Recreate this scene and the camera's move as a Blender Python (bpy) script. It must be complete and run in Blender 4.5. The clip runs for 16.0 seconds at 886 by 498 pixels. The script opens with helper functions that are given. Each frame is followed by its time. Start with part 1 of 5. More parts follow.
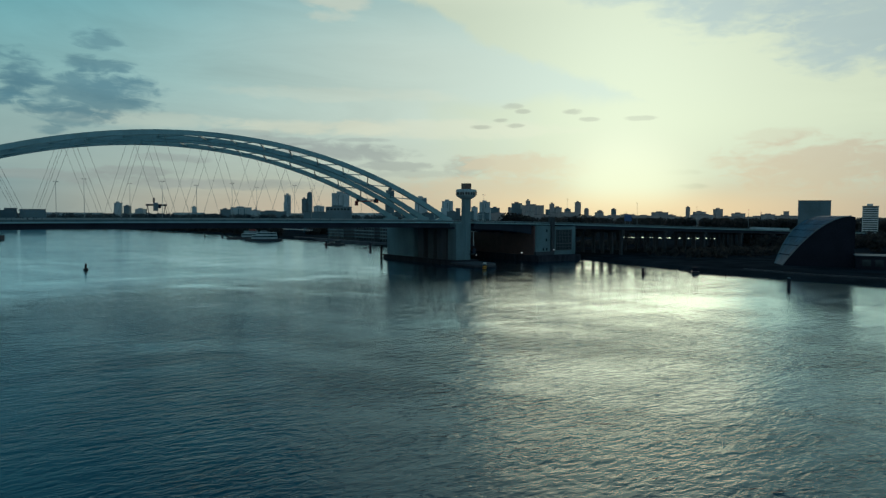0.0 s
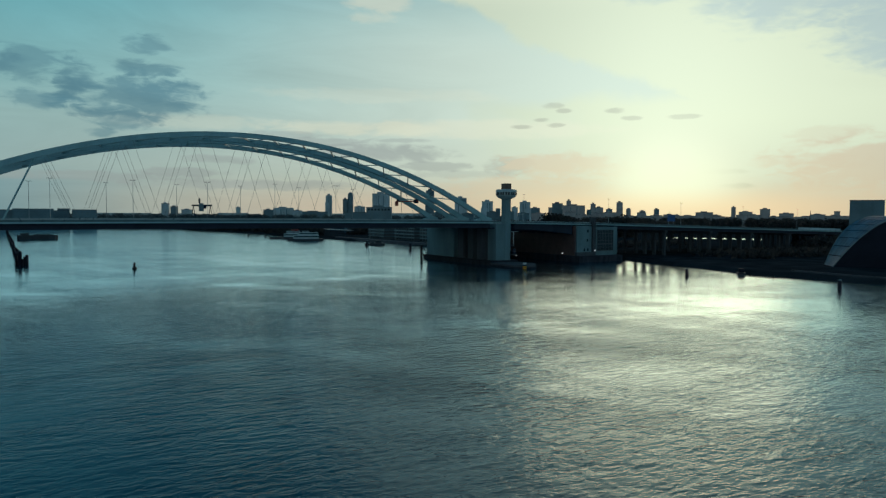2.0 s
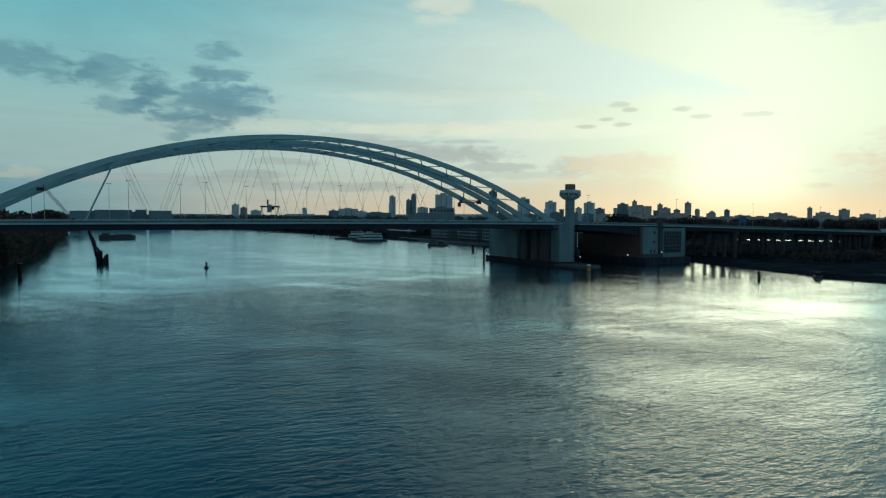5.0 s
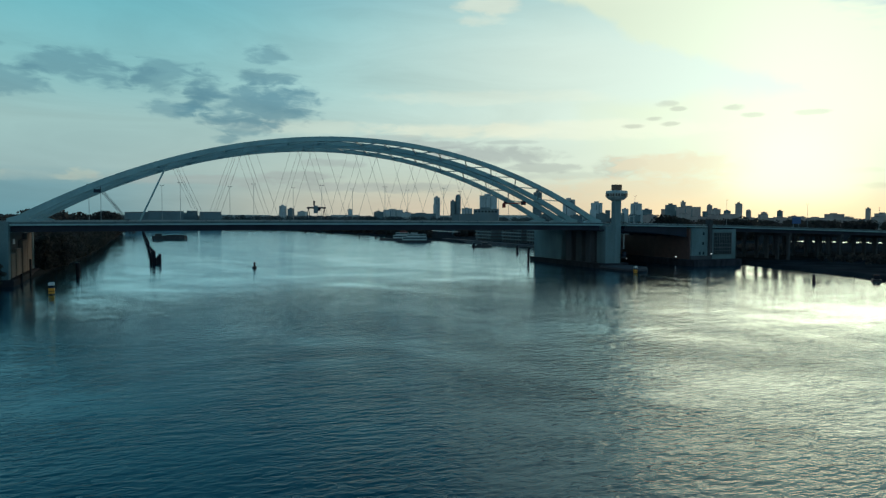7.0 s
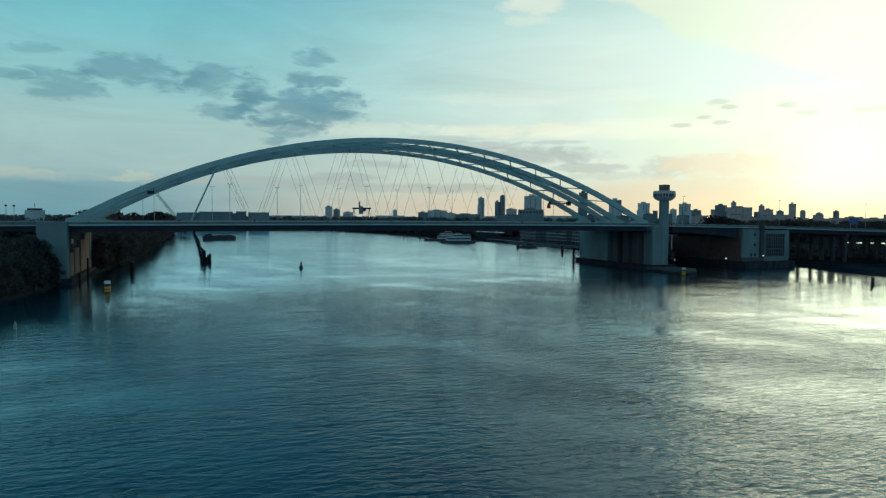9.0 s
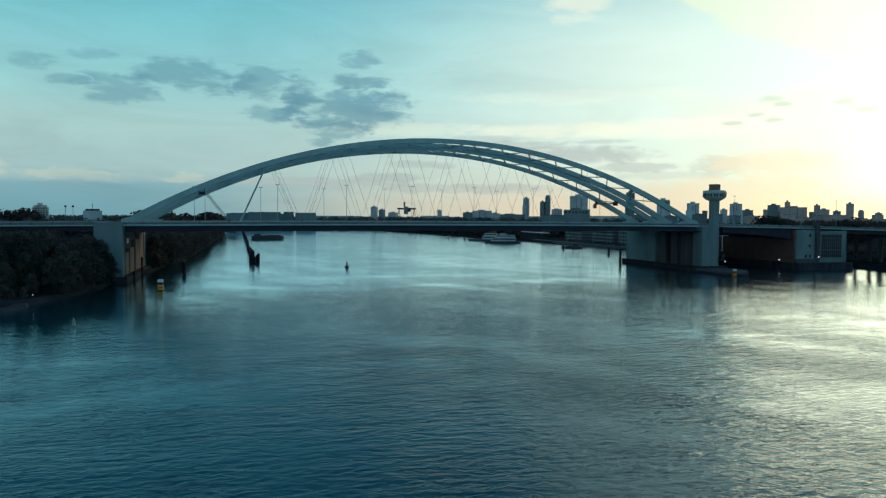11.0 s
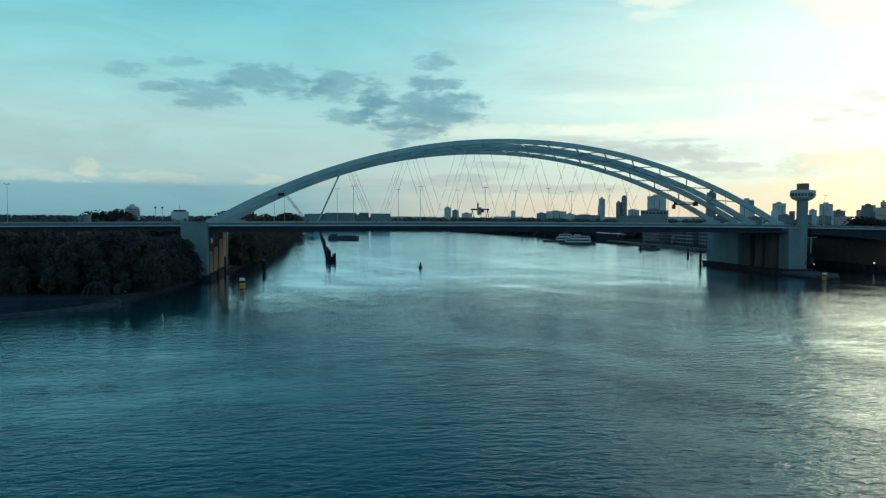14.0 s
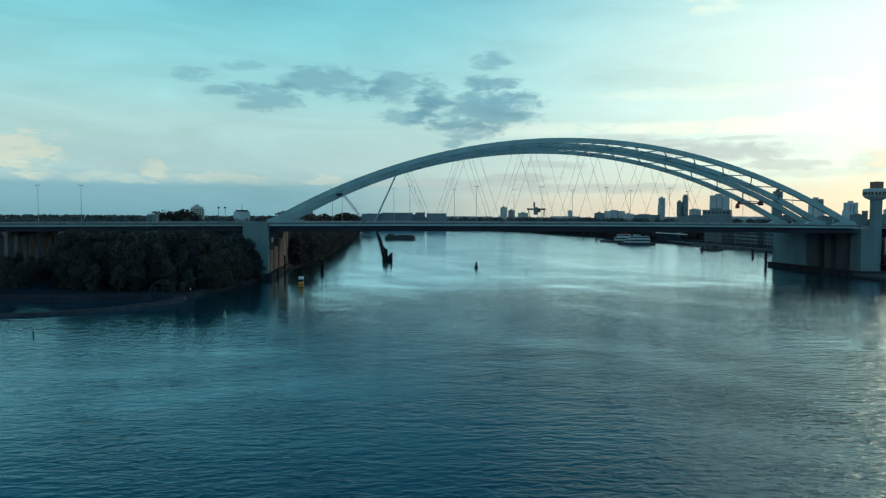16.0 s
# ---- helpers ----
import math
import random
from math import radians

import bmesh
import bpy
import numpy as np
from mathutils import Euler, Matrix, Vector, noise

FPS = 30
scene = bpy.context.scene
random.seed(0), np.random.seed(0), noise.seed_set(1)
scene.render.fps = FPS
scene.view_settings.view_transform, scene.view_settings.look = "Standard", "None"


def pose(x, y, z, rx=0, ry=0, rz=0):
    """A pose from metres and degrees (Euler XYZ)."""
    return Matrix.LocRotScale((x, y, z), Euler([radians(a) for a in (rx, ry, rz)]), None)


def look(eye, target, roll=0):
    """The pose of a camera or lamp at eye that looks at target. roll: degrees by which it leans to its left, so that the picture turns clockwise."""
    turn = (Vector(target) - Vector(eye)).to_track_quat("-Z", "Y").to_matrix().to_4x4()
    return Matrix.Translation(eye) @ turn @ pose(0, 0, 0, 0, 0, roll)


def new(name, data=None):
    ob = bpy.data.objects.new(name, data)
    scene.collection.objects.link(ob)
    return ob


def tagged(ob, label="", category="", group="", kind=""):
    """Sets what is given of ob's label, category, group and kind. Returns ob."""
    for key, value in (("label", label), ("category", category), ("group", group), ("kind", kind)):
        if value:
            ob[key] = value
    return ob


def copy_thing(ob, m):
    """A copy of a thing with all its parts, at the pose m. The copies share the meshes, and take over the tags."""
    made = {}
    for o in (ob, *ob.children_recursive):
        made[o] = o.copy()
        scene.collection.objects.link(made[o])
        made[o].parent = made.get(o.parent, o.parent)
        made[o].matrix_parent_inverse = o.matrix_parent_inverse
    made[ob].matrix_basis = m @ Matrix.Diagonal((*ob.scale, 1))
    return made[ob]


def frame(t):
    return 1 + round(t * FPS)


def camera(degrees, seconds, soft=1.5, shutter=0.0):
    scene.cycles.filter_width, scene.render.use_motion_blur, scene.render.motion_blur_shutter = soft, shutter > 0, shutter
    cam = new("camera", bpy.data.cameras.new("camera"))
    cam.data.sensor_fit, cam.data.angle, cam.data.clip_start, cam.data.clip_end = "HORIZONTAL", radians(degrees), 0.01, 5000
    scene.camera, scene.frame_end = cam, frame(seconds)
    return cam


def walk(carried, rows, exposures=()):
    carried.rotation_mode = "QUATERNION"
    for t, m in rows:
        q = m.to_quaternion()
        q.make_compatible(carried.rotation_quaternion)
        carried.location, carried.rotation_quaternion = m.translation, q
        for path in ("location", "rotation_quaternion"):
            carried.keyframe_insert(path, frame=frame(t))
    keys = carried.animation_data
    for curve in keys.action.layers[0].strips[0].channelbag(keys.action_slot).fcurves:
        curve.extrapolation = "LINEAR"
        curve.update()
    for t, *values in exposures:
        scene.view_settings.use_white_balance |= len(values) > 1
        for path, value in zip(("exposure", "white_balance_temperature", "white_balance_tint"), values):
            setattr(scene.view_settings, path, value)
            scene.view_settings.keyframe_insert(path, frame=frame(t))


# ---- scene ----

# ================= camera: one standing viewpoint over the river, turning slowly to the left =================
cam = camera(64.54, 16.0, soft=1.3)
EYE = 30.0
TURNS = [  # seconds, heading, pitch, roll
    (0, -35.00, -2.77, 0.32),
    (0.5, -34.22, -2.78, 0.31),
    (1, -33.41, -2.78, 0.31),
    (1.5, -32.58, -2.77, 0.31),
    (2, -31.75, -2.77, 0.30),
    (2.5, -30.91, -2.76, 0.30),
    (3, -30.02, -2.76, 0.30),
    (3.5, -29.14, -2.75, 0.30),
    (4, -28.33, -2.74, 0.30),
    (6.5, -23.94, -2.68, 0.30),
    (7, -23.03, -2.66, 0.30),
    (7.5, -22.13, -2.64, 0.30),
    (8, -21.23, -2.63, 0.30),
    (8.5, -20.33, -2.63, 0.30),
    (9, -19.42, -2.63, 0.31),
    (11.5, -14.84, -2.62, 0.30),
    (12, -13.89, -2.61, 0.30),
    (12.5, -12.96, -2.61, 0.30),
    (13, -11.98, -2.60, 0.31),
    (13.5, -10.95, -2.59, 0.31),
    (14, -9.80, -2.60, 0.31),
    (14.5, -8.67, -2.62, 0.31),
    (15, -7.52, -2.62, 0.31),
    (15.5, -6.38, -2.63, 0.30),
    (16, -5.24, -2.64, 0.30),
]
EXPOSURES = [(0.0, -0.64), (4.0, -0.47), (9.0, -0.20), (16.0, 0.1)]   # the lens opens as the sun leaves the view
walk(cam, [(t, pose(0, 0, EYE, 90 + pitch, 0, heading) @ pose(0, 0, 0, 0, 0, roll)) for t, heading, pitch, roll in TURNS], EXPOSURES)

# ================= light =================
SUN_AZ, SUN_EL = 48.6, 12.5          # degrees: clockwise from +y, and up
GLOW_AZ, GLOW_EL = 49.7, 3.0        # the brightest gap in the cloud below it


def sky_world():
    w = bpy.data.worlds.new("sky")
    scene.world = w
    w.use_nodes = True
    nt = w.node_tree
    nt.nodes.clear()
    N, L = nt.nodes, nt.links

    def node(kind):
        return N.new(kind)

    def val(sock, v):
        if isinstance(v, bpy.types.NodeSocket):
            L.new(v, sock)
        else:
            sock.default_value = v

    def m(op, a, b=0.0, c=0.0, clamp=False):
        n = node("ShaderNodeMath")
        n.operation, n.use_clamp = op, clamp
        for s, v in zip(n.inputs, (a, b, c)):
            val(s, v)
        return n.outputs[0]

    def mix(f, a, b, blend="MIX"):
        n = node("ShaderNodeMix")
        n.data_type, n.blend_type = "RGBA", blend
        val(n.inputs[0], f)
        for s, v in ((n.inputs[6], a), (n.inputs[7], b)):
            val(s, (*v, 1) if isinstance(v, tuple) else v)
        return n.outputs[2]

    def ramp(x, stops):
        n = node("ShaderNodeValToRGB")
        e = n.color_ramp.elements
        while len(e) > 1:
            e.remove(e[0])
        for i, (p, c) in enumerate(stops):
            k = e[0] if i == 0 else e.new(p)
            k.position, k.color = p, (*c, 1) if isinstance(c, tuple) else (c, c, c, 1)
        L.new(x, n.inputs[0])
        return n.outputs[0]

    def smooth(x, a, b):
        n = node("ShaderNodeMapRange")
        n.interpolation_type = "SMOOTHSTEP"
        val(n.inputs[0], x)
        n.inputs[1].default_value, n.inputs[2].default_value = a, b
        return n.outputs[0]

    def noise_tex(vec, scale, detail=5, rough=0.55, dist=0.0):
        n = node("ShaderNodeTexNoise")
        val(n.inputs["Vector"], vec)
        n.inputs["Scale"].default_value, n.inputs["Detail"].default_value = scale, detail
        n.inputs["Roughness"].default_value, n.inputs["Distortion"].default_value = rough, dist
        return n.outputs[0]

    co = node("ShaderNodeTexCoord").outputs["Generated"]
    sep = node("ShaderNodeSeparateXYZ")
    L.new(co, sep.inputs[0])
    x, y, z = sep.outputs
    az = m("MULTIPLY", m("ARCTAN2", x, y), 57.29578)              # degrees
    el = m("MULTIPLY", m("ARCSINE", z), 57.29578)
    ela = m("MAXIMUM", el, 0.0)
    eln = m("DIVIDE", ela, 40.0, clamp=True)
    daz = m("ABSOLUTE", m("SUBTRACT", az, GLOW_AZ))
    daz = m("MINIMUM", daz, m("SUBTRACT", 360.0, daz))

    sky = node("ShaderNodeTexSky")
    sky.sky_type, sky.sun_disc = "NISHITA", False
    sky.sun_elevation, sky.sun_rotation = radians(SUN_EL), radians(SUN_AZ)
    sky.air_density, sky.dust_density, sky.ozone_density = 1.0, 2.0, 1.5
    air = mix(1.0, sky.outputs[0], (0.006, 0.009, 0.012), "MULTIPLY")

    # clear sky by elevation (degrees / 90)
    stops = [(0, (0.16, 0.35, 0.41)), (2.2, (0.20, 0.40, 0.46)), (3.4, (0.36, 0.54, 0.54)), (7, (0.39, 0.61, 0.585)), (10, (0.30, 0.61, 0.615)), (15, (0.19, 0.56, 0.61)),
             (19, (0.11, 0.42, 0.52)), (24, (0.04, 0.22, 0.32)), (32, (0.012, 0.12, 0.22)), (50, (0.007, 0.09, 0.19)), (90, (0.01, 0.10, 0.21))]
    body = ramp(m("DIVIDE", ela, 90.0), [(e / 90, c) for e, c in stops])
    # the pale eastern sky opposite the sunset
    east = m("MULTIPLY", smooth(daz, 85.0, 140.0), smooth(el, 40.0, 8.0))
    body = mix(m("MULTIPLY", east, 0.85), body, (0.42, 0.57, 0.58))
    broad = noise_tex(co, 5.0, 5, 0.55, 0.3)
    wob = m("SUBTRACT", broad, 0.5)
    # the sky pales towards the sun
    s = smooth(daz, 62.0, 14.0)
    s = m("MULTIPLY", m("MULTIPLY", s, s), smooth(el, 24.0, 12.0))
    body = mix(m("MULTIPLY", s, 0.85), body, (0.79, 0.92, 0.79))
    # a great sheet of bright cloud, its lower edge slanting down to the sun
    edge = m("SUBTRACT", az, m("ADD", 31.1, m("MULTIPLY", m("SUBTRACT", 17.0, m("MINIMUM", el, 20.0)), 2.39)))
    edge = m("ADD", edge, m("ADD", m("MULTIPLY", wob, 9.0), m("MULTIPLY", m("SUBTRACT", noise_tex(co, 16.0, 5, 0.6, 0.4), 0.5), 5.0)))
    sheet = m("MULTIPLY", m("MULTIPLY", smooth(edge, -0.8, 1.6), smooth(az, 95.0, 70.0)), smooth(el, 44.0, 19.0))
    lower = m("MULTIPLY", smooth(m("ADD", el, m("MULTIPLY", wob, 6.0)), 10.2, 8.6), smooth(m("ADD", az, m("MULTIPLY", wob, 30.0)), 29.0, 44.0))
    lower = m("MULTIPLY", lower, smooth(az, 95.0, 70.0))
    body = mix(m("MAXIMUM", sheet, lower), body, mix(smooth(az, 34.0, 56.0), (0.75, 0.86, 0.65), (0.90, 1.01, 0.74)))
    # above the view the sheet is brightened further, to light the sunward water
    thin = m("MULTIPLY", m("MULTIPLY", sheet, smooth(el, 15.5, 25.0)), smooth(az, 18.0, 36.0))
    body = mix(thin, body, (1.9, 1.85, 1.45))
    # warm low band round the sun, and a paler one farther off
    low = smooth(el, 3.4, 0.0)
    near = smooth(daz, 22.0, 6.0)
    body = mix(m("MULTIPLY", m("MULTIPLY", low, near), 0.8), body, (0.98, 0.74, 0.47))
    pale = m("MULTIPLY", smooth(el, 8.0, 1.5), m("MULTIPLY", smooth(daz, 60.0, 26.0), 0.75))
    body = mix(pale, body, (0.62, 0.70, 0.60))
    peach = m("MULTIPLY", smooth(el, 3.6, 0.6), m("MULTIPLY", smooth(daz, 54.0, 20.0), 0.85))
    body = mix(peach, body, (0.72, 0.58, 0.43))

    v = node("ShaderNodeCombineXYZ")
    L.new(m("MULTIPLY", az, 0.28), v.inputs[0])
    L.new(m("MULTIPLY", el, 0.75), v.inputs[1])
    puff = m("SUBTRACT", noise_tex(v.outputs[0], 1.0, 4, 0.5, 0.5), 0.5)
    tuft = m("SUBTRACT", noise_tex(v.outputs[0], 2.3, 4, 0.5, 0.8), 0.5)
    wisp = m("SUBTRACT", noise_tex(v.outputs[0], 7.0, 4, 0.6, 0.4), 0.5)
    puff = m("ADD", puff, m("ADD", m("MULTIPLY", tuft, 0.7), m("MULTIPLY", wisp, 0.1)))

    def cloud(col, a, e, wa, we, strength, colour, ragged=2.4):
        """A cloud round azimuth a and elevation e, with a ragged edge."""
        p = m("DIVIDE", m("SUBTRACT", az, a), wa * 1.35)
        q = m("DIVIDE", m("SUBTRACT", el, e), we * 1.35)
        fall = m("SUBTRACT", 1.0, m("ADD", m("MULTIPLY", p, p), m("MULTIPLY", q, q)))
        f = m("MULTIPLY", smooth(m("MULTIPLY_ADD", puff, ragged, fall), -0.1, 0.9), strength)
        f = m("MULTIPLY", f, smooth(fall, -1.6, 0.1))
        return mix(f, col, colour)

    for rows, colour, ragged in CLOUDS:
        for row in rows:
            body = cloud(body, *row, colour, ragged)
    # faint high streaks
    v2 = node("ShaderNodeCombineXYZ")
    L.new(m("ADD", m("MULTIPLY", az, 0.07), m("MULTIPLY", el, 0.05)), v2.inputs[0])
    L.new(m("MULTIPLY", el, 0.34), v2.inputs[1])
    cirrus = noise_tex(v2.outputs[0], 1.0, 6, 0.6, 0.8)
    tone = m("MULTIPLY_ADD", m("SUBTRACT", cirrus, 0.5), 0.55, 1.0)
    body = mix(m("MULTIPLY", smooth(daz, 6.0, 30.0), 0.8), body, mix(1.0, body, tone, "MULTIPLY"))
    # glow of the sun behind the thin cloud
    dx = m("MULTIPLY", m("SUBTRACT", az, GLOW_AZ), 0.8)
    dy = m("SUBTRACT", el, GLOW_EL)
    r2 = m("SQRT", m("ADD", m("MULTIPLY", dx, dx), m("MULTIPLY", dy, dy)))
    body = mix(smooth(r2, 6.5, 0.5), body, (0.92, 1.01, 0.77))
    body = mix(smooth(r2, 4.5, 0.5), body, (0.97, 1.06, 0.81))
    fringe = m("MULTIPLY", smooth(el, 2.6, 0.2), m("MULTIPLY", smooth(daz, 20.0, 3.0), 0.75))
    body = mix(fringe, body, (1.16, 0.86, 0.52))
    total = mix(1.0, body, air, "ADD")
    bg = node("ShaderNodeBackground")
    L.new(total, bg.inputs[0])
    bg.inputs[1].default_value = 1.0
    out = node("ShaderNodeOutputWorld")
    L.new(bg.outputs[0], out.inputs[0])


# clouds by kind: azimuth, elevation, half width, half height, strength
SLATE_CLOUDS = [(7.6, 8.5, 4.4, 1.5, 0.74), (10.6, 8.9, 2.6, 0.7, 0.45), (7.2, 6.9, 2.2, 0.6, 0.5), (4.6, 9.4, 1.5, 1.5, 0.69), (8.7, 10.6, 2.0, 0.6, 0.69), (9.0, 12.4, 1.4, 0.6, 0.55), (1.6, 7.9, 1.9, 0.6, 0.55), (5.8, 5.9, 0.9, 0.3, 0.55),
                (-3.9, 10.5, 3.6, 1.1, 0.60), (-8.9, 9.3, 2.6, 0.9, 0.55), (1.0, 10.4, 2.1, 1.0, 0.55), (-12.0, 9.6, 1.4, 0.4, 0.46), (-14.2, 10.6, 1.2, 0.5, 0.37), (-10.6, 11.5, 1.4, 0.4, 0.37)]
GREY_CLOUDS = [(26.0, 5.0, 5.0, 0.62, 0.85), (22.0, 5.7, 3.2, 0.35, 0.6), (31.0, 3.9, 3.2, 0.32, 0.7), (36.9, 3.8, 1.9, 0.75, 0.7), (28.4, 6.0, 2.2, 0.16, 0.5), (34.0, 3.3, 5.0, 0.3, 0.4), (17.0, 2.3, 8.0, 0.35, 0.6), (11.5, 3.2, 3.0, 0.3, 0.6), (4.0, 2.7, 7.0, 0.35, 0.55), (14.0, 4.2, 2.6, 0.3, 0.5), (9.5, 5.2, 1.6, 0.25, 0.5), (19.0, 6.3, 3.0, 0.22, 0.4)]
SMALL_CLOUDS = [(38.0, 7.1, 0.8, 0.16, 0.6), (40.4, 8.7, 0.8, 0.22, 0.5), (41.3, 8.3, 0.5, 0.15, 0.6), (40.8, 7.2, 0.6, 0.16, 0.6), (39.6, 7.6, 0.6, 0.14, 0.6), (45.3, 8.2, 0.7, 0.2, 0.6), (46.6, 7.6, 0.7, 0.16, 0.6), (50.5, 7.6, 1.0, 0.16, 0.55),
                (54.6, 2.3, 1.1, 0.2, 0.6), (53.9, 3.4, 1.6, 0.2, 0.4)]
MAUVE_CLOUDS = [(41.6, 3.8, 5.2, 1.0, 0.8), (38.5, 2.5, 5.0, 0.9, 0.6), (63.8, 3.6, 6.0, 1.7, 0.8), (58.6, 3.9, 3.0, 0.6, 0.5), (60.4, 5.9, 2.2, 0.5, 0.3)]
BRIGHT_CLOUDS = [(-26.6, 4.5, 2.6, 1.3, 0.95), (-17.2, 3.3, 1.0, 0.6, 0.7), (-11.9, 3.0, 2.1, 0.4, 0.4), (-4.4, 2.8, 1.5, 0.4, 0.5), (-20.6, 2.9, 4.6, 0.4, 0.3)]
STREAKS = [(-15.0, 2.8, 15.0, 0.35, 0.10), (24.8, 6.9, 5.9, 0.5, 0.6), (34.8, 6.9, 9.1, 0.7, 0.6), (27.0, 9.5, 8.0, 0.5, 0.25), (12.0, 7.0, 6.0, 0.5, 0.3), (26.6, 16.4, 2.2, 0.6, 0.6), (26.1, 15.4, 1.8, 0.4, 0.4)]
HIGH_VEILS = [(58.3, 16.6, 6.5, 2.8, 0.9), (66.5, 13.0, 6.0, 2.6, 0.9), (48.0, 17.0, 3.0, 0.9, 0.6)]
CLOUDS = [(STREAKS, (0.90, 0.93, 0.73), 1.6), (HIGH_VEILS, (0.54, 0.70, 0.70), 1.4), (BRIGHT_CLOUDS, (0.56, 0.64, 0.53), 3.6), (SLATE_CLOUDS, (0.11, 0.28, 0.35), 2.6),
          (GREY_CLOUDS, (0.40, 0.46, 0.45), 2.2), (MAUVE_CLOUDS, (0.74, 0.62, 0.46), 2.6), (SMALL_CLOUDS, (0.40, 0.42, 0.36), 2.2)]
sky_world()
sun = new("sun", bpy.data.lights.new("sun", "SUN"))
# veiled by the bright cloud sheet, so wide and soft
sun.data.energy, sun.data.angle, sun.data.color = 0.25, radians(21.0), (1.0, 0.66, 0.37)
sun.matrix_world = look((0, 0, 200), (-200 * math.sin(radians(SUN_AZ)), -200 * math.cos(radians(SUN_AZ)), 200 - 200 * math.tan(radians(SUN_EL))))

# ================= materials =================


def material(name, colour, rough=0.7, metal=0.0, vary=0.25, scale=0.3, fine=3.0, bump=0.15, second=None, streak=0.0, spec=0.5):
    """A surface with two scales of variation: broad stains and fine grain, with relief."""
    mat = bpy.data.materials.new(name)
    mat.use_nodes = True
    nt = mat.node_tree
    N, L = nt.nodes, nt.links
    bs = N["Principled BSDF"]
    co = N.new("ShaderNodeTexCoord")
    ge = N.new("ShaderNodeNewGeometry")
    mp = N.new("ShaderNodeMapping")
    mp.inputs["Scale"].default_value = (1, 1, 1 - 0.8 * streak)
    L.new(ge.outputs["Position"], mp.inputs[0])
    broad, grain = N.new("ShaderNodeTexNoise"), N.new("ShaderNodeTexNoise")
    for n, sc, det in ((broad, scale, 5), (grain, fine, 4)):
        L.new(mp.outputs[0], n.inputs["Vector"])
        n.inputs["Scale"].default_value, n.inputs["Detail"].default_value = sc, det
    add = N.new("ShaderNodeMath")
    add.operation = "MULTIPLY_ADD"
    L.new(grain.outputs[0], add.inputs[0])
    add.inputs[1].default_value = 0.4
    L.new(broad.outputs[0], add.inputs[2])
    rp = N.new("ShaderNodeValToRGB")
    c2 = second or tuple(c * (1 - vary) for c in colour)
    c1 = tuple(min(1, c * (1 + vary * 0.6)) for c in colour)
    rp.color_ramp.elements[0].position, rp.color_ramp.elements[0].color = 0.45, (*c2, 1)
    rp.color_ramp.elements[1].position, rp.color_ramp.elements[1].color = 0.95, (*c1, 1)
    L.new(add.outputs[0], rp.inputs[0])
    info = N.new("ShaderNodeObjectInfo")
    tone = N.new("ShaderNodeMapRange")
    tone.inputs[3].default_value, tone.inputs[4].default_value = 1 - vary * 0.4, 1 + vary * 0.25
    L.new(info.outputs["Random"], tone.inputs[0])
    mx = N.new("ShaderNodeMix")
    mx.data_type, mx.blend_type = "RGBA", "MULTIPLY"
    mx.inputs[0].default_value = 1
    L.new(rp.outputs[0], mx.inputs[6])
    L.new(tone.outputs[0], mx.inputs[7])
    L.new(mx.outputs[2], bs.inputs["Base Color"])
    rr = N.new("ShaderNodeMapRange")
    rr.inputs[3].default_value, rr.inputs[4].default_value = max(0.02, rough - 0.12), min(1, rough + 0.12)
    L.new(broad.outputs[0], rr.inputs[0])
    L.new(rr.outputs[0], bs.inputs["Roughness"])
    bs.inputs["Metallic"].default_value = metal
    bs.inputs["Specular IOR Level"].default_value = spec
    if bump:
        bp = N.new("ShaderNodeBump")
        bp.inputs["Strength"].default_value, bp.inputs["Distance"].default_value = bump, 0.1
        L.new(grain.outputs[0], bp.inputs["Height"])
        L.new(bp.outputs[0], bs.inputs["Normal"])
    return mat


